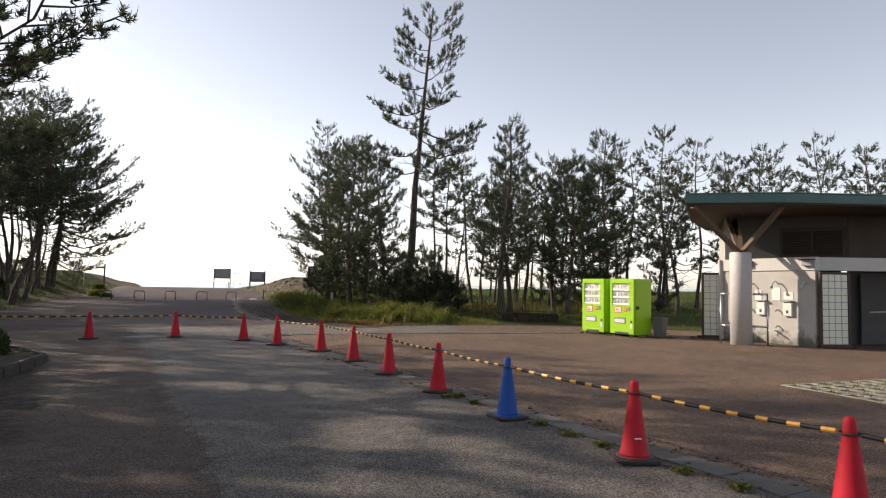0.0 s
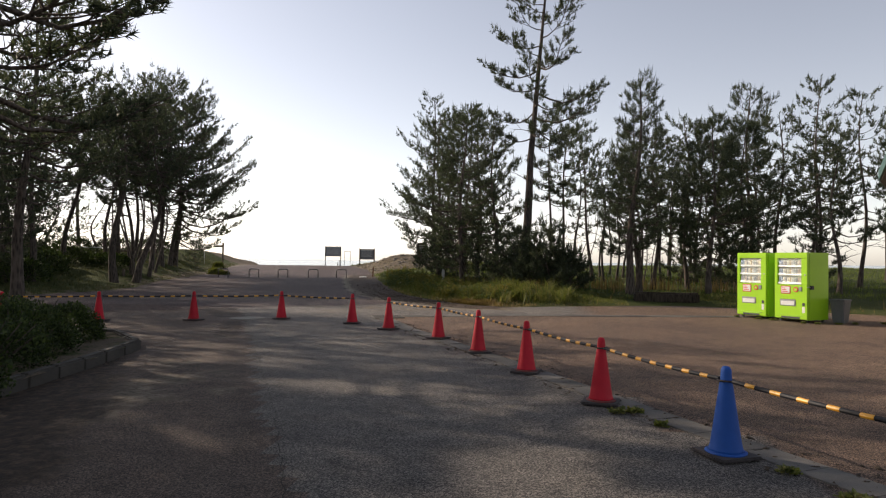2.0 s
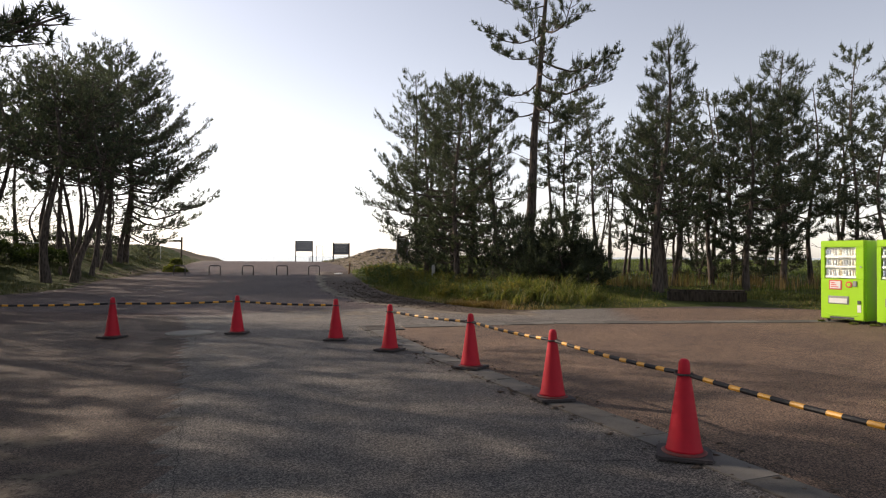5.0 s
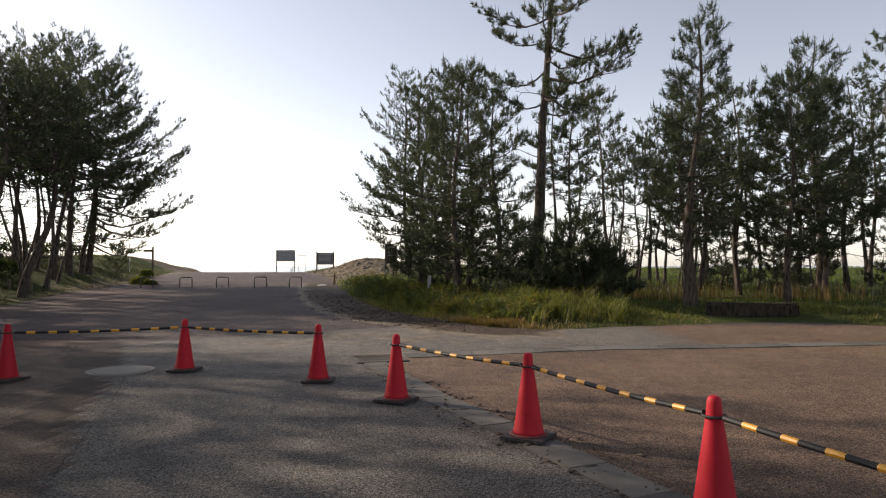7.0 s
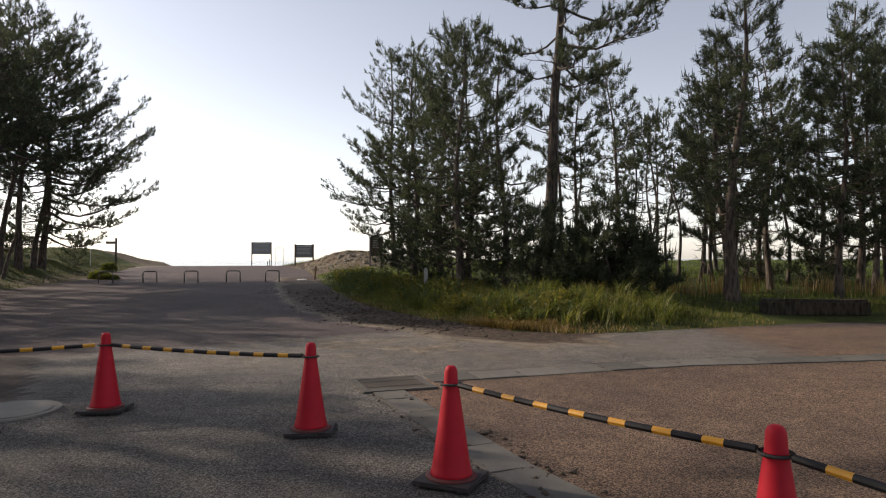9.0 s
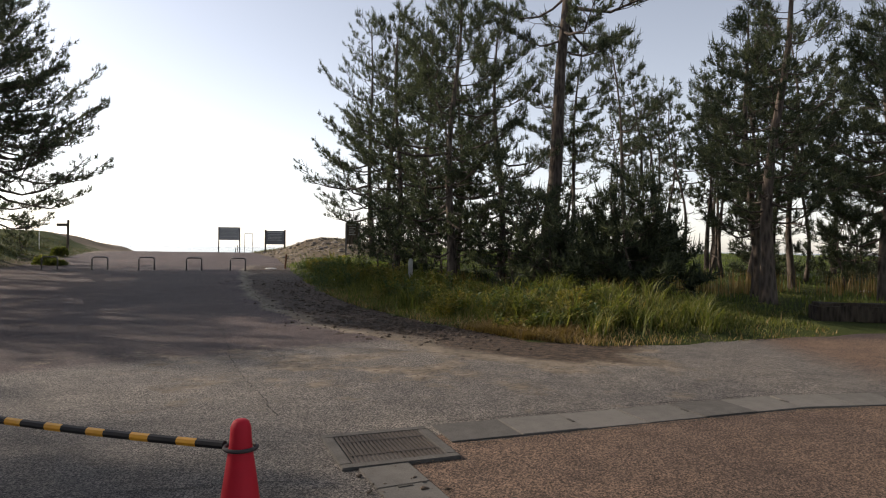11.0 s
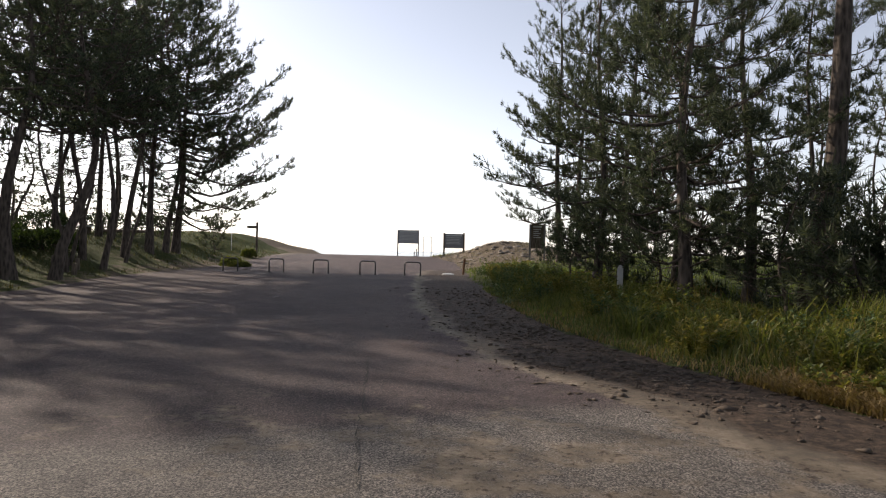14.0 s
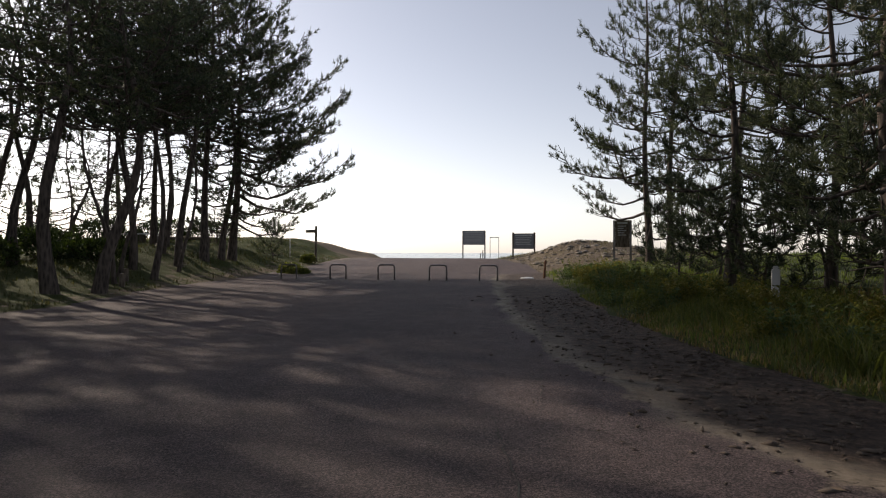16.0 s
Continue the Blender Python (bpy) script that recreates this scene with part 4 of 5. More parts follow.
M_WEED = foliage("weed_leaves", [(0.15, (0.035, 0.05, 0.016)), (0.5, (0.085, 0.1, 0.03)), (0.85, (0.18, 0.165, 0.055))], through_light=0.35)
M_WEEDDARK = foliage("blue_green_weed_leaves", [(0.15, (0.03, 0.05, 0.026)), (0.5, (0.062, 0.095, 0.045)), (0.85, (0.12, 0.15, 0.065))], through_light=0.35)
M_WEEDGOLD = foliage("yellow_green_weed_leaves", [(0.15, (0.075, 0.072, 0.02)), (0.5, (0.14, 0.128, 0.036)), (0.85, (0.25, 0.195, 0.06))], through_light=0.35)


def weed_plant(x, y, radius, h, seed, material, label, stems=15, leaf=0.085):
    """A clump of upright stems with leaves set all the way up them."""
    q = np.random.RandomState(seed)
    t = thing("weed_clump", pose(x, y, gz(x, y)), label, "weed", "weed clumps on the verge")
    bm = bmesh.new()
    C, W = [], []
    for _ in range(stems):
        a, r = q.uniform(0, 6.28), radius * q.uniform(0, 1) ** 0.6
        b = np.array([math.cos(a) * r, math.sin(a) * r, -0.04])
        hh = h * q.uniform(0.55, 1.1)
        e = b + np.array([math.cos(a) * 0.25 * hh + q.normal(0, 0.06), math.sin(a) * 0.25 * hh + q.normal(0, 0.06), hh])
        tube(bm, [b, (b + e) / 2 + q.normal(0, 0.015, 3), e], [0.006, 0.005, 0.002], 3)
        k = int(16 + 26 * hh)
        f = np.sort(q.uniform(0.12, 1.02, k))[:, None]
        g = np.arange(k) * 2.4 + q.uniform(0, 6.28)
        C.append(b + (e - b) * f)
        W.append(np.stack([np.cos(g), np.sin(g), q.uniform(0.1, 0.9, k) + 0.5 * f[:, 0]], 1))
    tagged(part("stem", bm, material, t), kind="stuff")
    c, w = np.concatenate(C), np.concatenate(W)
    w /= np.linalg.norm(w, axis=1, keepdims=True)
    sd = np.cross(w, (0, 0, 1.0)) + q.normal(0, 0.3, w.shape)
    sd /= np.linalg.norm(sd, axis=1, keepdims=True)
    ln = leaf * q.uniform(0.6, 1.3, (len(c), 1))
    tip = c + w * ln - np.array([0, 0, 1]) * ln * 0.25
    V = np.stack([c, c + w * ln * 0.5 + sd * ln * 0.22, tip, c + w * ln * 0.5 - sd * ln * 0.22], 1).reshape(-1, 3)
    o = new("leaves", mesh_np("leaves", V, np.arange(len(V)).reshape(-1, 4), material))
    o.parent = t


q = np.random.RandomState(77)
for k in range(120):
    i = q.randint(9, 17)
    f = q.uniform(0, 1)
    ex, ey = EDGE_R[i] + (EDGE_R[i + 1] - EDGE_R[i]) * f
    x, y = ex + q.uniform(0.3, 2.2), ey + q.uniform(0.0, 1.6)
    far = near_line(np.array([x]), np.array([y]), EDGE_R)[0]
    if inside(np.array([x]), np.array([y]), LOT)[0] or far < 0.3:
        continue
    m, words = ((M_WEED, "leafy green weed clump in the verge grass"), (M_WEEDDARK, "blue-green leafy weed clump in the verge"), (M_WEEDGOLD, "yellow-green flowering weed clump on the verge"))[q.choice(3, p=(0.4, 0.25, 0.35))]
    weed_plant(x, y, q.uniform(0.18, 0.4), (q.uniform(0.22, 0.4) + 0.16 * min(far, 1.5)) * (0.62 if x > -3 else 1), 800 + k, m, words)

HEDGE = "clipped dark green hedge bush in the kerbed planter"
for k, (x, y, rx, ry, h) in enumerate([(-7.6, 12.0, 0.75, 0.85, 0.8), (-7.2, 10.6, 0.95, 1.0, 0.95), (-6.6, 9.2, 1.0, 1.0, 0.9), (-6.0, 7.8, 0.95, 1.0, 0.85), (-8.8, 11.6, 0.9, 1.0, 1.0)]):
    shrub("hedge_bush", x, y, rx, ry, h, 8500, HEDGE, 40 + k)["group"] = "hedge bushes"

pine(-26.4, 50.0, "small young pine beside the wooden signpost", "young pines", name="young_pine", seed=330, h=1.5, reach=0.9, start=0.05, girth=0.04, limbs=20, dens=1.0, sub=4)
for k, (x, y, r, h) in enumerate([(-22.0, 45.6, 0.4, 0.35), (-21.7, 45.5, 0.4, 0.35), (-22.6, 46.0, 0.55, 0.55), (-25.6, 52.2, 0.45, 0.5)]):
    shrub("roadside_shrub", x, y, r, r, h, 1300, "low loose green shrub at the edge of the road", 61 + k, M_WEED, 0.1)["group"] = "roadside shrubs"
for k, (x, y) in enumerate([(-31.5, 47.5), (-33.5, 45.5), (-36.0, 44.0), (-29.5, 49.0), (-38.0, 41.0)]):
    shrub("undergrowth_shrub", x, y, 1.7, 1.1, 1.35, 3000, "dark undergrowth shrub behind the pine trunks", 70 + k, leaf=0.1)["group"] = "undergrowth shrubs"
for k, (x, y, h) in enumerate([(-22.9, 28.2, 1.2), (-24.5, 30.5, 1.5), (-25.8, 33.2, 1.4), (-27.2, 35.2, 1.3), (-28.2, 38.2, 1.2), (-29.6, 36.2, 1.6), (-24.2, 26.0, 1.5), (-30.0, 32.0, 1.8), (-32.2, 38.0, 1.5), (-26.6, 28.5, 1.7), (-25.4, 38.0, 0.8)]):
    shrub("undergrowth_shrub", x, y, 1.5, 1.2, h, 2600, "dark undergrowth shrub among the pine trunks on the bank", 170 + k, leaf=0.12)["group"] = "undergrowth shrubs"


# ---- things: cones and bars ----
CONES = [(-11.85, 15.5), (-10.0, 16.3), (-8.0, 17.03), (-6.12, 17.9), (-4.08, 17.23), (-2.94, 16.13), (-1.63, 14.74), (-0.7, 13.02), (0.12, 11.23), (0.945, 9.46), (1.735, 7.68), (2.667, 5.9), (3.62, 4.35), (4.7, 2.7)]
RING_Z = 0.59


def cone(x, y, turn, blue=False):
    c = thing("traffic_cone", pose(x, y, 0.012, 0, 0, turn), "blue plastic traffic cone on a black square base" if blue else "red plastic traffic cone on a dark square base", "traffic cone", "traffic cones")
    skin, foot = (M_BLUE, M_RUBBER) if blue else (M_RED, M_RUBBER)
    bm = bmesh.new()
    box(bm, (-0.19, -0.19, 0), (0.19, 0.19, 0.028), 0.012)
    for a in (45, 135, 225, 315):
        box(bm, (0.17, -0.05, 0.0), (0.235, 0.05, 0.02), 0.006, pose(0, 0, 0, 0, 0, a))
    part("base", bm, foot, c, "black rubber base plate")
    part("flange", lathe([(0.155, 0.026), (0.16, 0.034), (0.146, 0.042), (0.136, 0.045)], 28), skin if blue else M_MAROON, c, smooth=True)
    part("body", lathe([(0.132, 0.04), (0.128, 0.06), (0.12, 0.085), (0.106, 0.17), (0.056, 0.52), (0.044, 0.6), (0.041, 0.64), (0.039, 0.672), (0.031, 0.692), (0.018, 0.7)], 28), skin, c, smooth=True)
    return c


rng = random.Random(3)
cones = [cone(x, y, rng.uniform(-25, 25), k == 10) for k, (x, y) in enumerate(CONES)]
bm = boxed((-0.03, -0.118, 0.2), (0.03, -0.113, 0.212))
part("sticker", bm, M_PALE, cones[11], "small white sticker")
weed_spots = [(5.9, 21.75), (6.3, 21.2), (6.55, 20.85), (7.05, 20.1), (7.3, 19.9), (7.85, 20.0), (8.3, 20.15), (9.1, 20.4), (1.2, 9.08), (1.4, 8.54), (2.07, 7.32), (2.28, 6.82), (2.5, 6.38), (2.95, 5.51), (3.23, 5.07), (1.26, 9.04), (1.05, 9.0)]


def bar(a, b):
    """A striped bar with a ring at each end that hangs on the cones."""
    a, b = Vector((*a, RING_Z)), Vector((*b, RING_Z))
    d = b - a
    ln = d.length
    t = thing("barrier_bar", Matrix.Translation(a) @ pose(0, 0, 0, 0, 0, math.degrees(math.atan2(d.y, d.x))), "yellow and black striped plastic barrier bar between two cones", "barrier bar", "barrier bars")
    t.location.z += 0.012
    p0, p1 = 0.075, ln - 0.075
    n = max(8, int((p1 - p0) / 0.115))

    def sag(q):
        return -0.016 * 4 * q * (1 - q)
    for mat, odd, nm in ((M_BLACK, 0, "black_stripe"), (M_YELLOW, 1, "yellow_stripe")):
        for i in range(n):
            if i % 2 == odd:
                wider = -0.1 if odd else 0.1
                q0, q1 = max(0.0, (i - wider) / n), min(1.0, (i + 1 + wider) / n)
                part(nm, tubed([(p0 + (p1 - p0) * q0, 0, sag(q0)), (p0 + (p1 - p0) * q1, 0, sag(q1))], 0.0175, 8), mat, t, smooth=False)
    for c in (0, ln):
        part("ring", tubed([(c + 0.062 * math.cos(k * 0.3491), 0.062 * math.sin(k * 0.3491), 0) for k in range(19)], 0.008, 6), M_RUBBER, t, "black rubber ring", smooth=True)


for i in range(len(CONES) - 1):
    if i != 4:
        bar(CONES[i], CONES[i + 1])


def weed(x, y, size, seed):
    q = np.random.RandomState(seed)
    t = thing("weed_tuft", pose(x, y, 0.0), "small green weed growing from a paving joint", "weed", "weeds in the joints")
    n = 150
    a = q.uniform(0, 6.28, n)
    r = size * q.uniform(0.0, 0.8, n)
    c = np.stack([np.cos(a) * r, np.sin(a) * r * 0.6, 0.005 + q.uniform(0, 0.035, n)], 1)
    w = np.stack([np.cos(a), np.sin(a), q.uniform(0.1, 0.9, n)], 1) + q.normal(0, 0.3, (n, 3))
    w /= np.linalg.norm(w, axis=1, keepdims=True)
    sd = np.cross(w, q.normal(0, 1, (n, 3)))
    sd /= np.linalg.norm(sd, axis=1, keepdims=True)
    L = 0.032 * q.uniform(0.6, 1.5, (n, 1))
    V = np.stack([c, c + w * L * 0.5 + sd * L * 0.3, c + w * L, c + w * L * 0.5 - sd * L * 0.3], 1).reshape(-1, 3)
    o = new("leaves", mesh_np("leaves", V, np.arange(len(V)).reshape(-1, 4), M_GRASS))
    o.parent = t


for k, (x, y) in enumerate(weed_spots):
    weed(x, y, 0.07 + 0.04 * ((k * 7) % 3) / 2, 80 + k)


# ---- things: vending machines and bin ----
def vending(m, group):
    t = thing("vending_machine", m, "lime green drinks vending machine with a lit-less display window", "vending machine", group)
    W, D, H = 0.93, 0.88, 1.83
    part("cabinet", boxed((0, 0.09, 0.07), (W, D, H), 0.012), M_LIME, t)
    bm = bmesh.new()                                       # door with an opening for the display
    box(bm, (0, 0, 0.09), (W, 0.086, 0.98), 0.01)
    box(bm, (0, 0, 1.68), (W, 0.086, H), 0.01)
    box(bm, (0, 0, 0.982), (0.09, 0.086, 1.678), 0.006)
    box(bm, (0.77, 0, 0.982), (W, 0.086, 1.678), 0.006)
    part("door", bm, M_LIME, t)
    part("display_back", boxed((0.092, 0.076, 0.984), (0.768, 0.084, 1.676)), M_PALE, t)
    for k in range(3):
        z = 1.0 + k * 0.225
        part("shelf", boxed((0.095, 0.012, z), (0.765, 0.072, z + 0.05), 0.004), M_PALE, t, "white price strip")
        bm = bmesh.new()
        for j in range(11):
            bmesh.ops.create_cone(bm, cap_ends=True, segments=10, radius1=0.024, radius2=0.022, depth=0.13, matrix=Matrix.Translation((0.13 + j * 0.06, 0.044, z + 0.117)))
        part("drinks_row", bm, M_CANS, t, "row of small drink cans and bottles")
    pane = part("window_pane", boxed((0.092, 0.003, 0.984), (0.768, 0.008, 1.676)), M_GLASS, t, "clear display pane")
    pane.visible_shadow = False
    part("coin_panel", boxed((0.19, -0.008, 0.74), (0.47, 0.0, 0.95), 0.004), M_SIGNRED, t, "red framed price panel")
    part("notice", boxed((0.215, -0.013, 0.765), (0.445, -0.009, 0.93)), M_PALE, t, "white printed notice")
    for k in range(3):
        part("print_bar", boxed((0.235, -0.016, 0.79 + k * 0.045), (0.4 - 0.04 * k, -0.0135, 0.81 + k * 0.045)), M_SIGNRED, t)
    part("round_sign", tubed([(0.62, -0.012, 0.86), (0.62, 0.0, 0.86)], 0.07, 18), M_SIGNRED, t, "red round mark")
    part("round_sign_centre", tubed([(0.62, -0.016, 0.86), (0.62, -0.0125, 0.86)], 0.042, 16), M_LIME, t)
    part("coin_slot", boxed((0.71, -0.02, 0.82), (0.79, 0.0, 0.94), 0.006), M_GREY, t, "grey coin slot")
    part("coin_return", boxed((0.8, -0.015, 0.44), (0.87, 0.0, 0.52), 0.006), M_INK, t, "black coin return cup")
    part("keyhole", tubed([(0.87, -0.012, 1.25), (0.87, 0, 1.25)], 0.02, 10), M_STEEL, t)
    part("delivery_recess", boxed((0.17, -0.012, 0.42), (0.62, 0.0, 0.6), 0.006), M_GREY, t)
    part("delivery_flap", boxed((0.2, -0.022, 0.44), (0.59, -0.0125, 0.55), 0.004, pose(0, 0, 0)), M_PALE, t, "white delivery flap")
    part("return_panel", boxed((0.795, -0.006, 0.26), (0.875, 0.0, 0.42), 0.003), M_PALE, t, "small white panel")
    part("kick_vent", boxed((0.2, -0.005, 0.1), (0.73, 0.0, 0.145), 0.003), M_INK, t, "dark slot at the foot")
    part("lower_trim", tubed([(0.12, -0.004, 0.2), (0.3, -0.004, 0.17), (0.7, -0.004, 0.17), (0.81, -0.004, 0.2)], 0.012, 6), M_LIME, t)
    for x in (0.1, 0.83):
        for y in (0.14, 0.78):
            part("foot", tubed([(x, y, 0.0), (x, y, 0.075)], 0.035, 10), M_INK, t, "black adjustable foot")
    for k in range(5):
        part("side_vent", boxed((W, 0.55, 0.3 + k * 0.04), (W + 0.005, 0.8, 0.315 + k * 0.04)), M_LIME, t)
    return t


VM = pose(5.95, 21.9, 0.0, 0, 0, -55.5)
vm = vending(VM, "drinks vending machines")
copy_thing(vm, VM @ pose(1.19, 0.0, 0.0))
padlock = thing("padlock_box", VM @ pose(2.12, 0.16, 0.92), "small dark lock box on the side of the machine", "lock")
part("case", boxed((0, -0.06, -0.05), (0.05, 0.06, 0.05), 0.01), M_INK, padlock)
part("hasp", tubed([(0.02, -0.05, 0), (0.03, -0.14, 0.02), (0.0, -0.17, 0.0)], 0.012, 6), M_STEEL, padlock)

bin_t = thing("waste_bin", pose(8.1, 20.5, 0.0, 0, 0, -50) @ Matrix.Diagonal((0.72, 0.72, 0.9, 1)), "grey plastic waste bin with a flat rim beside the vending machines", "bin")
bm = bmesh.new()
bmesh.ops.create_cone(bm, cap_ends=True, segments=4, radius1=0.26, radius2=0.36, depth=0.66, matrix=pose(0, 0, 0.33, 0, 0, 45))
bmesh.ops.bevel(bm, geom=list(bm.edges), offset=0.03, segments=2, affect="EDGES")
part("body", bm, M_BIN, bin_t)
part("rim", boxed((-0.28, -0.28, 0.64), (0.28, 0.28, 0.69), 0.02), M_BIN, bin_t)
# dark disc on the rim paints the shade of the hole
part("opening", tubed([(0, -0.0, 0.688), (0, 0, 0.694)], 0.13, 16), M_INK, bin_t, "dark disc standing for the shaded round opening")


# ---- things: shower and toilet building ----
house = thing("beach_facility_building", pose(0, 0, 0), "white beach shower building with a teal-edged flat roof", "building")


def wall_run(name, a, b, z0, z1, thick, material, label=""):
    a, b = Vector((*a, 0)), Vector((*b, 0))
    d = b - a
    m = Matrix.Translation(a) @ pose(0, 0, 0, 0, 0, math.degrees(math.atan2(d.y, d.x)))
    o = part(name, boxed((0, 0, z0), (d.length, thick, z1), 0.008), material, house, label)
    o.matrix_basis = m
    return o, d.length


WA, WB = (9.95, 20.25), (11.3, 17.5)
shower, _ = wall_run("shower_wall", WA, WB, 0.0, 2.1, 0.2, M_WHITE, "white plaster wall with stains at its foot")
band, _ = wall_run("wall_band", (9.9, 20.26), (11.27, 17.47), 2.104, 2.47, 0.24, M_COLUMN, "white projecting band")
upper, _ = wall_run("upper_wall", (10.43, 20.05), (12.93, 18.6), 2.474, 3.76, 0.12, M_DARKGREY, "grey boarded upper wall")
# recess added to darken the end wall; its grey also carries eave shade
wall_run("end_wall", (12.2, 18.85), (16.2, 18.7), 0.0, 2.1, 0.2, M_DARKGREY, "end wall set back in an added recess, darkened for shade")
wall_run("recess_wall", (11.52, 17.7), (12.2, 18.84), 0.0, 2.1, 0.15, M_WHITE)
wall_run("wall_band", (11.5, 17.66), (16.2, 17.4), 2.104, 2.47, 0.24, M_COLUMN)
wall_run("upper_wall", (12.95, 18.62), (16.2, 18.5), 2.474, 3.76, 0.12, M_WOOD, "dark boarded upper wall")
wall_run("back_wall", (15.8, 23.6), (11.4, 23.6), 0.0, 3.76, 0.2, M_WHITE)
wall_run("side_wall", (11.4, 23.5), (10.15, 20.4), 0.0, 3.76, 0.2, M_WHITE)
wall_run("side_wall", (16.2, 17.6), (16.2, 23.4), 0.0, 3.76, 0.2, M_WHITE)
part("corner_post", boxed((9.86, 20.16, 0.0), (9.98, 20.28, 2.46), 0.01), M_COLUMN, house, "white corner post")

# louvred vent above the showers
m_up = upper.matrix_basis @ pose(-0.15, 0, 0)
lv = part("louvre_frame", boxed((1.28, -0.05, 2.52), (1.36, 0.0, 3.42)), M_WOOD, house)
lv.matrix_basis = m_up
for lo, hi in (((2.94, -0.05, 2.52), (3.02, 0.0, 3.42)), ((1.362, -0.05, 3.34), (2.938, 0.0, 3.42)), ((1.362, -0.05, 2.52), (2.938, 0.0, 2.6)), ((2.1, -0.045, 2.602), (2.16, 0.0, 3.338))):
    o = part("louvre_frame", boxed(lo, hi), M_WOOD, house)
    o.matrix_basis = m_up
slat_bm = boxed((0, -0.03, -0.004), (0.73, 0.03, 0.004), 0.0, pose(0, 0, 0, 35, 0, 0))
slat = part("louvre_slat", slat_bm, M_WOOD, house)
slat.matrix_basis = m_up @ pose(1.365, -0.03, 2.64)
for x0 in (1.365, 2.165):
    for k in range(13):
        if x0 > 2 or k:
            o = new("louvre_slat", slat.data)
            o.parent = house
            o.matrix_basis = m_up @ pose(x0, -0.03, 2.64 + k * 0.054)


def block_panel(m, nx, nz, size, name="glass_block_door"):
    """A framed panel of pale glass blocks."""
    w, h = nx * size, nz * size
    f = part("block_frame", box(box(box(boxed((-0.06, -0.03, 0), (0, 0.05, h + 0.14), 0.004), (w, -0.03, 0), (w + 0.06, 0.05, h + 0.14), 0.004), (0.001, -0.03, h + 0.08), (w - 0.001, 0.05, h + 0.14), 0.004), (0.001, -0.03, 0), (w - 0.001, 0.05, 0.08), 0.004), M_WOOD, house, "brown panel frame")
    f.matrix_basis = m
    g = bmesh.new()
    for i in range(nx + 1):
        box(g, (i * size - 0.008, -0.004, 0.082), (i * size + 0.008, 0.03, h + 0.078))
    for j in range(nz + 1):
        box(g, (0.01, -0.006, 0.08 + j * size - 0.008), (w - 0.01, 0.028, 0.08 + j * size + 0.008))
    o = part("block_joints", g, M_GREY, house)
    o.matrix_basis = m
    first = None
    for i in range(nx):
        for j in range(nz):
            if first is None:
                first = part("glass_block", boxed((0.01, -0.012, 0.01), (size - 0.01, 0.02, size - 0.01), 0.006), M_BLOCK, house)
                o = first
            else:
                o = new("glass_block", first.data)
                o.parent = house
            o.matrix_basis = m @ pose(i * size, 0, 0.08 + j * size)


block_panel(pose(11.42, 17.42, 0.02, 0, 0, 6), 4, 10, 0.19)
block_panel(pose(9.42, 20.32, 0.02, 0, 0, -10), 3, 10, 0.19)

# roof: a faceted slab with a teal edge and a wooden soffit
EAVE = [(7.5, 16.9), (9.9, 16.4), (13.5, 16.55), (17.2, 17.6), (18.2, 21.0), (15.8, 24.6), (11.2, 24.4), (9.35, 21.2)]


def slab(z0, z1, grow_by, rise=0.0):
    c = Vector((12.6, 20.2, 0))
    bm = bmesh.new()
    lo, hi = [], []
    for x, y in EAVE:
        p = c + (Vector((x, y, 0)) - c) * grow_by
        lo.append(bm.verts.new((p.x, p.y, z0)))
        hi.append(bm.verts.new((p.x, p.y, z1)))
    k = len(lo)
    bm.faces.new(lo[::-1])
    top = bm.verts.new((c.x, c.y, z1 + rise))
    for i in range(k):
        bm.faces.new((lo[i], lo[(i + 1) % k], hi[(i + 1) % k], hi[i]))
        bm.faces.new((hi[i], hi[(i + 1) % k], top))
    return bm


part("soffit", slab(3.765, 3.8, 0.985), M_WOOD, house, "brown boarded soffit")
part("roof", slab(3.804, 4.06, 1.0, 0.35), M_TEAL, house, "teal metal roof edge")
for (x0, y0), (x1, y1) in zip(EAVE[:3], EAVE[1:4]):
    part("drip_edge", tubed([(x0, y0, 4.05), (x1, y1, 4.05)], 0.022, 6), M_TEAL, house)

COL = (9.6, 18.24)
col = part("column", lathe([(0.29, 0.0), (0.29, 2.56), (0.27, 2.6)], 32), M_COLUMN, house, "round white concrete column", smooth=True)
col.matrix_basis = pose(*COL, 0)
for ex, ey in ((7.75, 17.05), (9.95, 16.65), (9.9, 19.7), (11.0, 19.0), (9.98, 19.05)):
    a, b = Vector((*COL, 2.55)), Vector((ex, ey, 3.74))
    d = b - a
    o = part("brace", boxed((-0.06, -0.06, 0), (0.06, 0.06, d.length), 0.008), M_WOODLITE, house, "brown timber brace")
    o.matrix_basis = Matrix.Translation(a) @ d.to_track_quat("Z", "Y").to_matrix().to_4x4()
for (x, y), (cx, cy) in (((9.17, 18.55), (9.34, 18.37)), ((10.22, 17.98), (9.88, 18.12))):
    part("rail_post", tubed([(x, y, 0), (x, y, 1.45)], 0.024, 10), M_STEEL, house, "steel rail post", smooth=True)
    for z in (1.42, 0.52):
        part("rail_bar", tubed([(x, y, z), (cx, cy, z)], 0.03, 10), M_STEEL, house, smooth=True)

# shower fittings on the wall
m_w = shower.matrix_basis


def fitting(name, bm, mat, label=""):
    o = part(name, bm, mat, house, label)
    o.matrix_basis = m_w
    return o


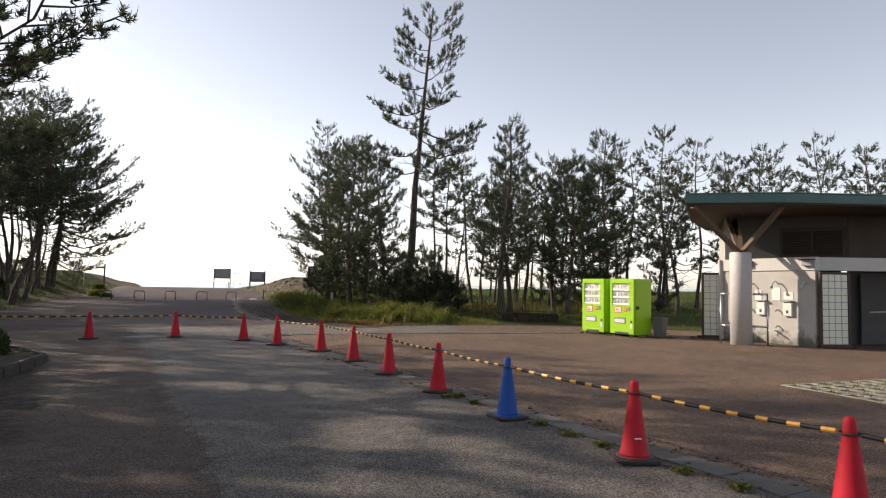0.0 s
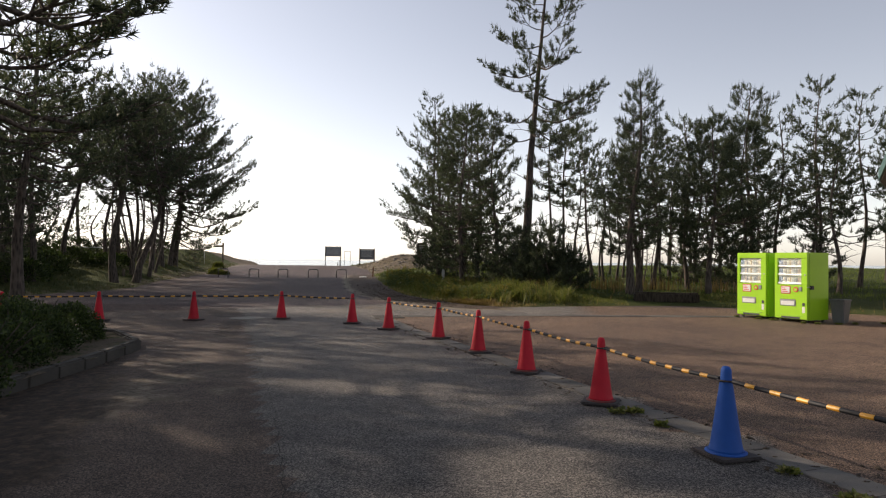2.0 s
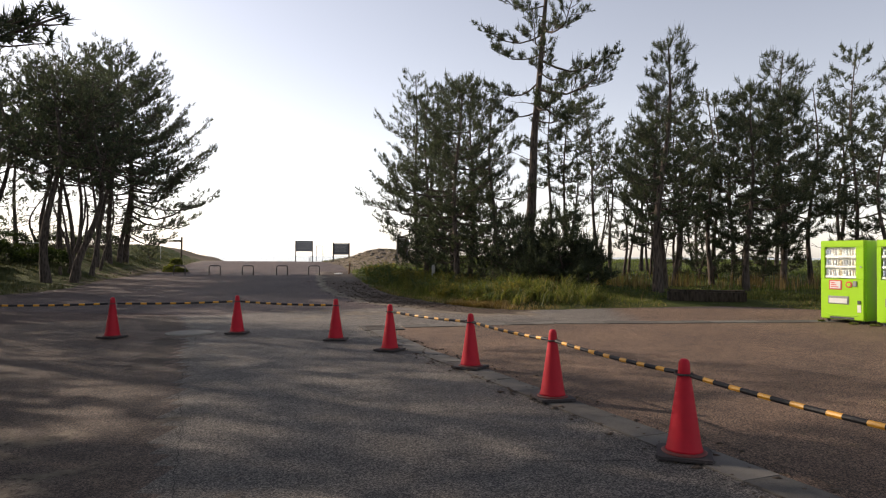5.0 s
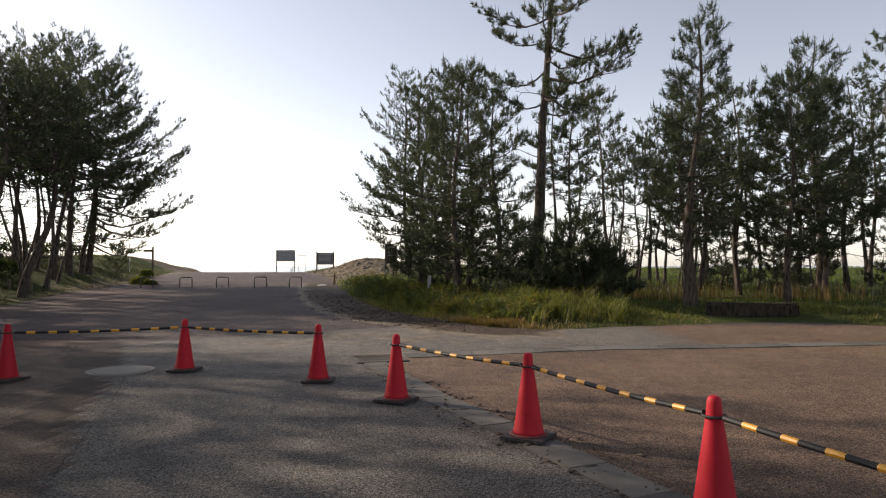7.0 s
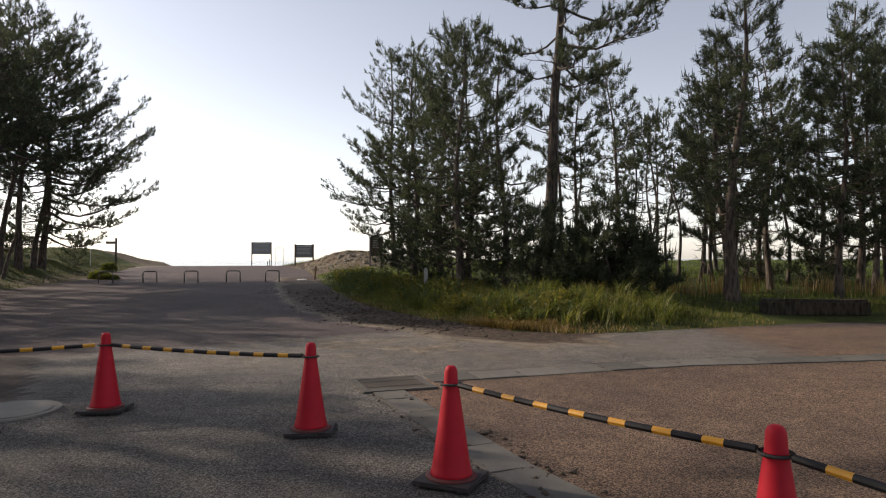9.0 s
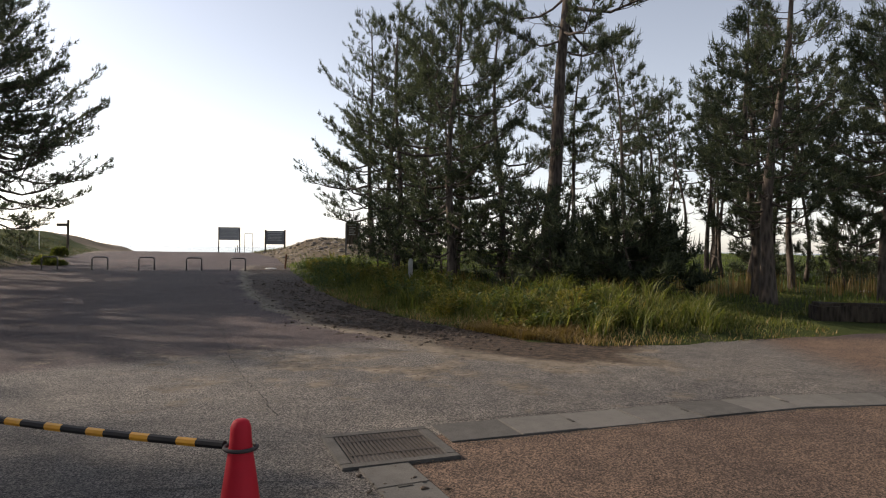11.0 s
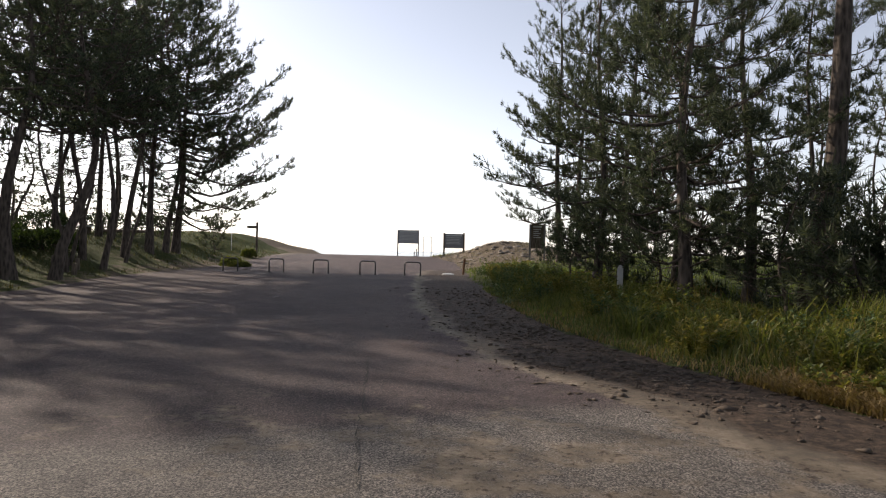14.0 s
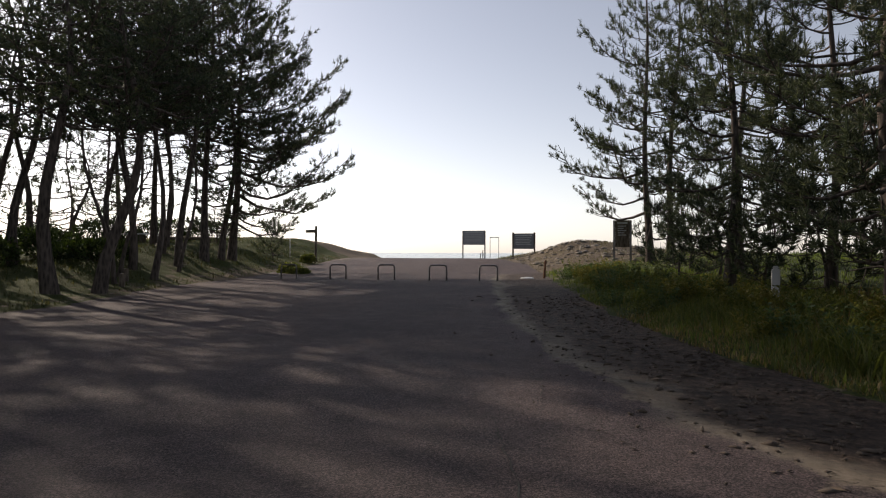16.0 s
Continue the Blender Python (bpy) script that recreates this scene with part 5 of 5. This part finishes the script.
for x in (1.05, 1.95, 2.85):
    fitting("shower_arm", tubed([(x, 0, 1.72), (x, -0.1, 1.8), (x, -0.22, 1.76), (x, -0.27, 1.66)], 0.018, 8), M_STEEL, "chrome shower arm")
    fitting("shower_head", tubed([(x, -0.27, 1.67), (x, -0.3, 1.6)], [0.02, 0.05], 10), M_STEEL)
for x, z in ((1.95, 0.98), (1.95, 0.52), (1.05, 1.0), (1.05, 0.5)):
    fitting("tap", tubed([(x, 0, z), (x, -0.09, z), (x, -0.13, z - 0.05)], 0.02, 8), M_STEEL, "chrome tap")
fitting("foot_tap", tubed([(1.9, 0, 0.38), (1.9, -0.12, 0.38), (2.05, -0.2, 0.3)], 0.022, 8), M_STEEL)
for x0, z0, x1, z1 in ((1.75, 1.25, 2.02, 1.62), (2.12, 1.28, 2.42, 1.5), (1.2, 1.2, 1.42, 1.55)):
    fitting("notice", boxed((x0, -0.012, z0), (x1, 0.0, z1)), M_PALE, "pale paper notice")
for x in (2.14, 1.3):
    fitting("shelf_hood", boxed((x - 0.03, -0.14, 1.22), (x + 0.33, 0.0, 1.25), 0.004), M_GREY)
    fitting("control_box", boxed((x, -0.09, 0.82), (x + 0.28, 0.0, 1.2), 0.012), M_PALE, "pale coin box")
    fitting("control_dial", boxed((x + 0.11, -0.1, 0.9), (x + 0.17, -0.09, 0.98)), M_INK)
for x in (0.98, 2.92):
    fitting("wall_lamp_box", boxed((x - 0.16, -0.16, 2.22), (x + 0.16, -0.03, 2.38), 0.015), M_GREY, "grey wall lamp housing")
    fitting("wall_lamp_hood", boxed((x - 0.19, -0.2, 2.382), (x + 0.19, -0.03, 2.41), 0.008), M_WOOD)
door2 = part("door_leaf", boxed((13.3, 18.62, 0.02), (14.3, 18.7, 2.05), 0.01), M_DARKGREY, house, "grey flush door")
part("door_handle", tubed([(13.15, 17.5, 1.0), (13.15, 17.42, 1.0), (12.75, 17.44, 0.98)], 0.022, 8), M_STEEL, house, "steel lever handle")
part("plinth", boxed((9.3, 20.42, -0.05), (9.98, 20.55, 0.08)), M_KERB, house)


# ---- things: hoops, signs, posts ----
def hoop(x, y):
    t = thing("steel_hoop", pose(x, y, float(road_z(y)) - 0.05, 0, 0, 6), "dull steel hoop barrier set in the road", "hoop barrier", "hoop barriers across the road")
    w, h, r = 0.64, 0.6, 0.1
    pts = [(0, 0, 0), (0, 0, h - r)] + [(r - r * math.cos(a), 0, h - r + r * math.sin(a)) for a in (0.4, 0.8, 1.2, 1.57)]
    pts += [(w - p[0], 0, p[2]) for p in reversed(pts)]
    part("bar", tubed(pts, 0.03, 8), M_DULLSTEEL, t, smooth=True)
    for k in (0, w):
        part("collar", tubed([(k, 0, 0.03), (k, 0, 0.075)], 0.05, 10), M_DULLSTEEL, t)


for x, y in ((-20.3, 42.0), (-18.3, 42.25), (-16.42, 42.5), (-14.42, 42.62), (-12.6, 42.85)):
    hoop(x, y)


def signboard(x, y, w, top, base, panel_h, mat, label, turn=0.0, cap=True, leg=0.05):
    z0 = gz(x, y)
    t = thing("information_board", pose(x, y, z0 - 0.15, 0, 0, turn), label, "sign", "information boards")
    H = top - z0 + 0.15
    for k in (-w / 2, w / 2):
        part("post", boxed((k - leg, -leg, 0), (k + leg, leg, H + (0.06 if cap else 0)), 0.008), M_TIMBER if cap else M_DULLSTEEL, t)
    part("board", boxed((-w / 2 + leg + 0.002, -0.025, H - panel_h), (w / 2 - leg - 0.002, 0.025, H), 0.004), mat, t)
    part("header", boxed((-w / 2 + 0.14, -0.03, H - 0.16), (w / 2 - 0.14, -0.0255, H - 0.08)), M_SIGNLITE, t, "pale heading bar")
    for k in range(5):
        part("text_bar", boxed((-w / 2 + 0.16, -0.03, H - 0.28 - k * 0.1), (w / 2 - 0.2 - 0.1 * (k % 2), -0.0255, H - 0.245 - k * 0.1)), M_SIGNLITE, t)
    return t


signboard(-18.7, 61.0, 1.45, 2.74, 1.3, 0.92, M_BOARD, "grey information board on two thin steel legs at the dune", 8, False, 0.035)
signboard(-15.15, 60.0, 1.32, 2.5, 1.15, 0.95, M_SCREEN, "dark information board between two timber posts on the dune", 8)
signboard(-8.45, 51.0, 0.72, 2.78, 0.9, 1.2, M_TIMBER, "weathered wooden board on two posts under the pines", 5, False, 0.045)
z0 = gz(-17.4, 61.3)
fr = thing("steel_frame_stand", pose(-17.4, 61.3, z0 - 0.1, 0, 0, 8), "thin pale steel frame standing on the dune", "frame stand")
for k in (-0.28, 0.28):
    part("leg", tubed([(k, 0, 0), (k, 0, 2.3 - z0 + 0.1)], 0.02, 8), M_STEEL, fr)
part("crossbar", tubed([(-0.3, 0, 2.3 - z0 + 0.1), (0.3, 0, 2.3 - z0 + 0.1)], 0.022, 8), M_STEEL, fr)
for k, h in ((-0.75, 0.75), (-0.9, 0.55)):
    st = thing("marker_stake", pose(-17.4 + k, 61.2, gz(-17.4 + k, 61.2) - 0.1), "short grey stake beside the boards", "stake", "marker stakes")
    part("shaft", tubed([(0, 0, 0), (0, 0, h)], 0.03, 8), M_TIMBER, st)

z0 = gz(-25.8, 53.3)
sp = thing("wooden_signpost", pose(-25.8, 53.3, z0 - 0.2), "dark wooden signpost with one short pointing arm", "signpost")
part("post", tubed([(0, 0, 0), (0.03, 0, 2.68 - z0 + 0.3)], 0.07, 10), M_TIMBER, sp)
part("arm", boxed((-0.62, -0.1, 2.45 - z0 + 0.2), (0.12, -0.06, 2.62 - z0 + 0.2), 0.01), M_TIMBER, sp, "weathered arm board")
part("cap", tubed([(0.03, 0, 2.68 - z0 + 0.3), (0.03, 0, 2.74 - z0 + 0.3)], [0.08, 0.04], 10), M_TIMBER, sp)
st = thing("marker_stake", pose(-27.0, 52.5, gz(-27.0, 52.5) - 0.1), "thin pale stake in the dune grass", "stake", "marker stakes")
part("shaft", tubed([(0, 0, 0), (0, 0, 1.2)], 0.025, 8), M_STEEL, st)
st = thing("rusty_stake", pose(-10.77, 45.08, gz(-10.77, 45.08) - 0.1, 0, 4, 0), "brown rusty stake leaning at the road edge", "stake")
part("shaft", tubed([(0, 0, 0), (0, 0, 0.45), (0.01, 0, 0.82)], [0.05, 0.045, 0.04], 8), M_RUST, st)
part("collar", tubed([(0.008, 0, 0.7), (0.009, 0, 0.76)], 0.055, 8), M_RUST, st)
wp = thing("white_marker_post", pose(-4.27, 33.6, gz(-4.27, 33.6) - 0.1), "white square concrete boundary post in the grass", "post")
hgt = 1.09 - gz(-4.27, 33.6) + 0.1
part("shaft", boxed((-0.065, -0.065, 0), (0.065, 0.065, hgt - 0.05), 0.012), M_COLUMN, wp)
part("cap", boxed((-0.055, -0.055, hgt - 0.049), (0.055, 0.055, hgt), 0.02), M_COLUMN, wp)

log = thing("fallen_log", pose(5.0, 27.2, gz(5.0, 27.2) + 0.0, 0, 0, -2), "dark heavy squared log lying at the edge of the grass", "log")
bm = boxed((-1.15, -0.2, -0.04), (1.15, 0.2, 0.36), 0.06)
bmesh.ops.subdivide_edges(bm, edges=list(bm.edges), cuts=3, use_grid_fill=True)
for v in bm.verts:
    v.co += Vector((0, 0.03, 0.03)) * noise.noise(v.co * 2.2) + Vector((0.015, 0.012, 0.012)) * noise.noise(v.co * 9)
part("timber", bm, M_LOG, log)

rail = thing("log_rail", pose(-28.9, 46.0, 0), "low dark log rail behind the pines", "rail")
zr = [gz(-30.6 + k * 1.7, 46.0) for k in range(3)]
part("rail_log", tubed([(-1.7, 0, 2.0), (0, 0, 2.0), (1.7, 0, 1.98)], 0.08, 8), M_TIMBER, rail)
for k in range(3):
    part("post", tubed([(-1.7 + 1.7 * k, 0, zr[k] - 0.2), (-1.7 + 1.7 * k, 0, 2.06)], 0.07, 8), M_TIMBER, rail)
z0 = gz(-32.1, 46.0)
bn = thing("park_bench", pose(-32.1, 46.0, z0), "pale-topped wooden bench under the pines", "bench")
part("seat", boxed((-1.1, -0.2, 0.38), (1.1, 0.2, 0.44), 0.01), M_SIGNLITE, bn, "pale worn seat board")
for k in (-0.8, 0.8):
    part("leg", boxed((k - 0.07, -0.17, -0.1), (k + 0.07, 0.17, 0.378), 0.01), M_TIMBER, bn)
for k, (x, y) in enumerate([(-22.6, 36.8), (-23.2, 36.4), (-21.9, 36.0)]):
    sp = thing("timber_stump", pose(x, y, gz(x, y) - 0.1), "short dark timber stump post in the grass bank", "stump", "stump posts")
    part("shaft", tubed([(0, 0, 0), (0.01, 0, 0.5)], [0.09, 0.08], 10), M_TIMBER, sp)
for k, (x, y, sx, sy) in enumerate([(-11.3, 44.6, 0.28, 0.16), (-10.1, 46.0, 0.12, 0.1), (-7.0, 36.5, 0.12, 0.1), (8.6, 33.0, 0.14, 0.1)]):
    lt = thing("litter_scrap", pose(x, y, max(gz(x, y), float(road_z(y))) + 0.004, 0, 0, 40 * k), "crumpled white scrap of litter on the ground", "litter", "litter scraps")
    bm = bmesh.new()
    bmesh.ops.create_icosphere(bm, subdivisions=2, radius=0.5, matrix=Matrix.Diagonal((sx * 2, sy * 2, 0.12, 1)))
    for v in bm.verts:
        v.co += Vector((1, 1, 0.6)) * 0.03 * noise.noise(v.co * 14 + Vector((k, 0, 0)))
        v.co.z = max(v.co.z, 0.0)
    part("paper", bm, M_PALE, lt)


# ---- the planter's kerb ----
KERB = [(-9.8, 13.9), (-7.5, 13.4), (-6.3, 12.2), (-5.8, 10.2), (-5.5, 8.4), (-5.3, 6.8), (-5.0, 4.6), (-4.8, 2.0), (-4.7, -3.0)]
planter, _ = sheet("planter_soil", np.arange(-22, -3.0, 0.25), np.arange(-4, 14.1, 0.25), lambda x, y: 0.13 + 0.03 * wave(x * 2, y * 2), M_EARTH,
                   lambda x, y: inside(x, y, np.array(KERB + [(-22, -3.0), (-22, 14.0)])))
set_attr(planter, "green", np.full(len(planter.data.vertices), 0.45))
tagged(planter, "bare dark soil with pine litter inside the kerb", "soil", kind="structure")
kerb = tagged(new("planter_kerb"), "low worn concrete kerb round the planter", "kerb", kind="structure")
for (ax, ay), (bx, by) in zip(KERB[:-1], KERB[1:]):
    ln = math.hypot(bx - ax, by - ay)
    k = max(1, round(ln / 0.6))
    for i in range(k):
        q = (i + 0.02) / k
        o = part("kerb_stone", boxed((0, -0.07, -0.03), (ln / k * 0.97, 0.07, 0.17), 0.025), M_KERB, kerb)
        o.matrix_basis = pose(ax + (bx - ax) * q, ay + (by - ay) * q, 0, 0, 0, math.degrees(math.atan2(by - ay, bx - ax)))

# ---- drain strips, grate, manhole, cracks, grid pavers ----
def slabs(name, line, width, length, label):
    top = tagged(new(name), label, "gutter", kind="structure")
    me = bpy.data.meshes.new("cover_slab")
    bm = boxed((0.003, -width / 2, -0.04), (length - 0.003, width / 2, 0.012), 0.004)
    bm.to_mesh(me)
    bm.free()
    me.materials.append(M_CONCRETE)
    # dark chip on the slab top, painted shade of a lifting slot
    notch = bpy.data.meshes.new("lifting_slot")
    bm = boxed((length - 0.035, -0.045, 0.0125), (length - 0.008, 0.045, 0.0165))
    bm.to_mesh(notch)
    bm.free()
    notch.materials.append(M_CRACK)
    for (ax, ay), (bx, by) in zip(line[:-1], line[1:]):
        ln = math.hypot(bx - ax, by - ay)
        k = max(1, round(ln / length))
        for i in range(k):
            o = new("cover_slab", me)
            o.parent = top
            q = i / k
            if i % 2:
                slot = new("lifting_slot", notch)
                slot.parent = o
            o.matrix_basis = pose(ax + (bx - ax) * q, ay + (by - ay) * q, rng.uniform(-0.004, 0.003), rng.uniform(-0.4, 0.4), 0, math.degrees(math.atan2(by - ay, bx - ax))) @ Matrix.Diagonal((ln / k / length, 1, 1, 1))
    return top


slabs("gutter_covers", [tuple(p) for p in STRIP], 0.33, 0.6, "long row of worn concrete gutter covers under the cones")
slabs("gutter_covers", [tuple(p) for p in STRIP2], 0.46, 0.6, "row of worn concrete gutter covers across the car park")
gr = tagged(new("drain_grate"), "rusty cast iron drain grate in a concrete frame", "drain grate", kind="structure")
gr.matrix_basis = pose(-3.67, 19.2, 0.0, 0, 0, 21)
bm = bmesh.new()
for lo, hi in (((-0.4, -0.38, -0.03), (0.4, -0.3, 0.02)), ((-0.4, 0.3, -0.03), (0.4, 0.38, 0.02)), ((-0.4, -0.299, -0.03), (-0.32, 0.299, 0.02)), ((0.32, -0.299, -0.03), (0.4, 0.299, 0.02))):
    box(bm, lo, hi, 0.006)
part("grate_surround", bm, M_CONCRETE, gr)
# flat dark plate in place of a shaded hollow below the bars
part("pit", boxed((-0.32, -0.3, 0.006), (0.32, 0.3, 0.009)), M_CRACK, gr, "dark plate standing for the shaded pit under the bars")
for k in range(21):
    part("grate_bar", boxed((-0.3 + k * 0.03 - 0.008, -0.297, 0.0095), (-0.3 + k * 0.03 + 0.008, 0.297, 0.018)), M_GRATE, gr)
for k in (-0.15, 0.15):
    part("cross_bar", boxed((-0.31, k - 0.015, 0.0185), (0.31, k + 0.015, 0.021)), M_GRATE, gr)
mh = tagged(new("manhole_cover"), "round pale concrete manhole cover in the asphalt", "manhole", kind="structure")
mh.matrix_basis = pose(-7.0, 17.85, 0.0)
part("manhole_ring", lathe([(0.43, -0.02), (0.43, 0.016), (0.4, 0.018), (0.37, 0.012)], 40), M_PATCH, mh)
part("manhole_lid", lathe([(0.36, -0.02), (0.36, 0.02), (0.34, 0.022), (0.2, 0.022)], 40), M_PATCH, mh)


def crack(pts, width, seed):
    """A jagged open joint, as a thin dark ribbon."""
    q = random.Random(seed)
    bm = bmesh.new()
    last = None
    for (ax, ay), (bx, by) in zip(pts[:-1], pts[1:]):
        n = max(2, int(math.hypot(bx - ax, by - ay) / 0.08))
        nx, ny = -(by - ay), bx - ax
        ln = math.hypot(nx, ny)
        nx, ny = nx / ln, ny / ln
        for i in range(n):
            f = i / n
            o = q.uniform(-0.018, 0.018)
            w = width * q.choice((0.05, 0.25, 0.4, 0.5))
            x, y = ax + (bx - ax) * f + nx * o, ay + (by - ay) * f + ny * o
            z = float(road_z(y)) + 0.009
            pair = (bm.verts.new((x - nx * w, y - ny * w, z)), bm.verts.new((x + nx * w, y + ny * w, z)))
            if last:
                bm.faces.new((last[0], last[1], pair[1], pair[0]))
            last = pair
    return tagged(part("asphalt_crack", bm, M_CRACK), "dark open crack in the worn asphalt", "crack", kind="structure")


for k, (pts, w) in enumerate([([(-1.04, 5.67), (0.51, 6.15), (2.2, 6.3)], 0.012), ([(-6.66, 17.4), (-5.85, 15.7), (-4.77, 13.2), (-4.0, 11.8)], 0.01), ([(-4.0, 11.8), (-2.2, 8.2), (-0.67, 4.8), (0, 2.5)], 0.008),
                              ([(-7.15, 25.9), (-5.8, 22.4), (-4.6, 19.9)], 0.014), ([(-1.9, 11.2), (-0.9, 11.0), (-0.15, 11.1)], 0.013), ([(-9.5, 19.5), (-6.8, 19.1), (-4.1, 19.3)], 0.012),
                              ([(-5.6, 12.0), (-3.4, 13.2), (-2.4, 13.6)], 0.008), ([(-3.9, 18.5), (-5.0, 16.9), (-6.4, 16.2)], 0.01), ([(-3.35, 19.85), (-0.15, 21.0), (1.0, 21.18), (4.4, 21.9)], 0.016),
                              ([(-3.2, 19.28), (0.0, 20.45), (1.1, 20.62), (4.6, 21.3)], 0.016), ([(-2.2, 16.4), (-1.2, 14.7), (0.32, 11.9), (1.55, 9.5), (2.85, 7.1), (4.2, 4.6)], 0.01),
                              ([(1.4, 20.5), (1.9, 17.5), (3.0, 14.0)], 0.007), ([(4.5, 12.2), (7.5, 13.0), (10.5, 12.6)], 0.007), ([(-7.8, 30.8), (-6.9, 26.5)], 0.01), ([(0.9, 3.2), (3.2, 3.4)], 0.006),
                              ([(-7.18, 18.47), (-6.03, 18.85), (-4.88, 19.42)], 0.012),
                              ([(-5.74, 15.52), (-5.27, 15.68), (-4.84, 15.89)], 0.012),
                              ([(-4.44, 16.20), (-3.69, 16.38), (-2.90, 16.64)], 0.012),
                              ([(-5.98, 18.09), (-5.04, 18.32), (-3.94, 18.57)], 0.012)]):
    crack(pts, w, 900 + k)

pav = tagged(new("grid_pavers"), "concrete grass-grid pavers with weeds in the holes", "paving", kind="structure")
pav.matrix_basis = pose(6.9, 9.6, 0.0, 0, 0, 20)
me = bpy.data.meshes.new("grid_paver")
bm = bmesh.new()
for lo, hi in (((0, 0, -0.02), (0.32, 0.05, 0.012)), ((0, 0.27, -0.02), (0.32, 0.32, 0.012)), ((0, 0.051, -0.02), (0.05, 0.269, 0.012)), ((0.27, 0.051, -0.02), (0.32, 0.269, 0.012))):
    box(bm, lo, hi)
bm.to_mesh(me)
bm.free()
me.materials.append(M_PAVER)
for i in range(16):
    for j in range(8):
        o = new("grid_paver", me)
        o.parent = pav
        o.matrix_basis = pose(i * 0.33, -1.6 + j * 0.33, 0.0)
q = np.random.RandomState(12)
n = 3500
gx_, gy_ = q.uniform(0, 5.2, n), q.uniform(-1.6, 1.04, n)
ca, sa = math.cos(radians(20)), math.sin(radians(20))
px_, py_ = 6.9 + gx_ * ca - gy_ * sa, 9.6 + gx_ * sa + gy_ * ca
pg = blades("paver_weeds", px_, py_, np.full(n, 0.05), 0.008, M_GRASS, "short weeds in the holes of the grid pavers", 9, 0.8)
pg.location.z = 0.11

# rubble and clods on the low dune
q = np.random.RandomState(31)
n = 900
c = np.stack([q.normal(-12.5, 3.2, n), q.normal(55.5, 3.6, n)], 1)
c = c[~inside(c[:, 0], c[:, 1], LOT)]
n = len(c)
oct_v = np.array([(1, 0, 0), (-1, 0, 0), (0, 1, 0), (0, -1, 0), (0, 0, 1), (0, 0, -1.0)])
oct_f = np.array([(0, 2, 4), (2, 1, 4), (1, 3, 4), (3, 0, 4), (2, 0, 5), (1, 2, 5), (3, 1, 5), (0, 3, 5)])
sz = (q.uniform(0.0, 1.0, (n, 1, 1)) ** 3 * 0.16 + 0.03) * np.array([1.5, 1.2, 0.5])
V = (oct_v[None] + q.normal(0, 0.25, (n, 6, 3))) * sz + np.concatenate([c, ground_z(c[:, 0], c[:, 1])[:, None]], 1)[:, None]
F = (oct_f[None] + np.arange(n)[:, None, None] * 6).reshape(-1, 3)
tagged(new("dune_rubble", mesh_np("dune_rubble", V.reshape(-1, 3), F, M_RUBBLE)), "grey stones and clods scattered on the sandy dune", "rubble", kind="stuff")

# grit and litter caught along the cover slabs
q = np.random.RandomState(41)
n = 1600
seg = q.randint(0, len(STRIP) - 1, n)
t = q.uniform(0, 1, (n, 1))
c = STRIP[seg] * (1 - t) + STRIP[seg + 1] * t + q.choice([-1, 1], (n, 1)) * np.abs(q.normal(0.2, 0.09, (n, 1))) * np.array([0.87, 0.48])
sz = (q.uniform(0.0, 1.0, (n, 1, 1)) ** 4 * 0.02 + 0.003) * q.uniform(0.6, 1.6, (n, 1, 3)) * np.array([1.3, 1.1, 0.6])
V = (oct_v[None] + q.normal(0, 0.3, (n, 6, 3))) * sz + np.concatenate([c, np.full((n, 1), 0.012)], 1)[:, None]
F = (oct_f[None] + np.arange(n)[:, None, None] * 6).reshape(-1, 3)
tagged(new("gutter_grit", mesh_np("gutter_grit", V.reshape(-1, 3), F, M_SOIL)), "dark grit and litter along the gutter covers", "dirt", kind="stuff")

# clods of dirt and needles on the sandy road edge
q = np.random.RandomState(21)
n = 3200
t = q.uniform(0, 1, n)
seg = q.choice([9, 10, 11, 12, 13, 14], n)
a, b = EDGE_R[seg], EDGE_R[seg + 1]
c = a + (b - a) * t[:, None] + np.stack([-np.abs(q.normal(0.6, 0.9, n)), q.normal(-0.3, 0.45, n)], 1)
sz = (q.uniform(0.0, 1.0, (n, 1, 1)) ** 4 * 0.032 + 0.004) * q.uniform(0.6, 1.6, (n, 1, 3)) * np.array([1.3, 1.1, 0.5])
V = (oct_v[None] + q.normal(0, 0.35, (n, 6, 3))) * sz + np.concatenate([c, road_z(c[:, 1])[:, None] + 0.008], 1)[:, None]
F = (oct_f[None] + np.arange(n)[:, None, None] * 6).reshape(-1, 3)
clods = new("dirt_clods", mesh_np("dirt_clods", V.reshape(-1, 3), F, M_SOIL))
tagged(clods, "small dark clods and pine litter on the sandy edge", "dirt", kind="stuff")
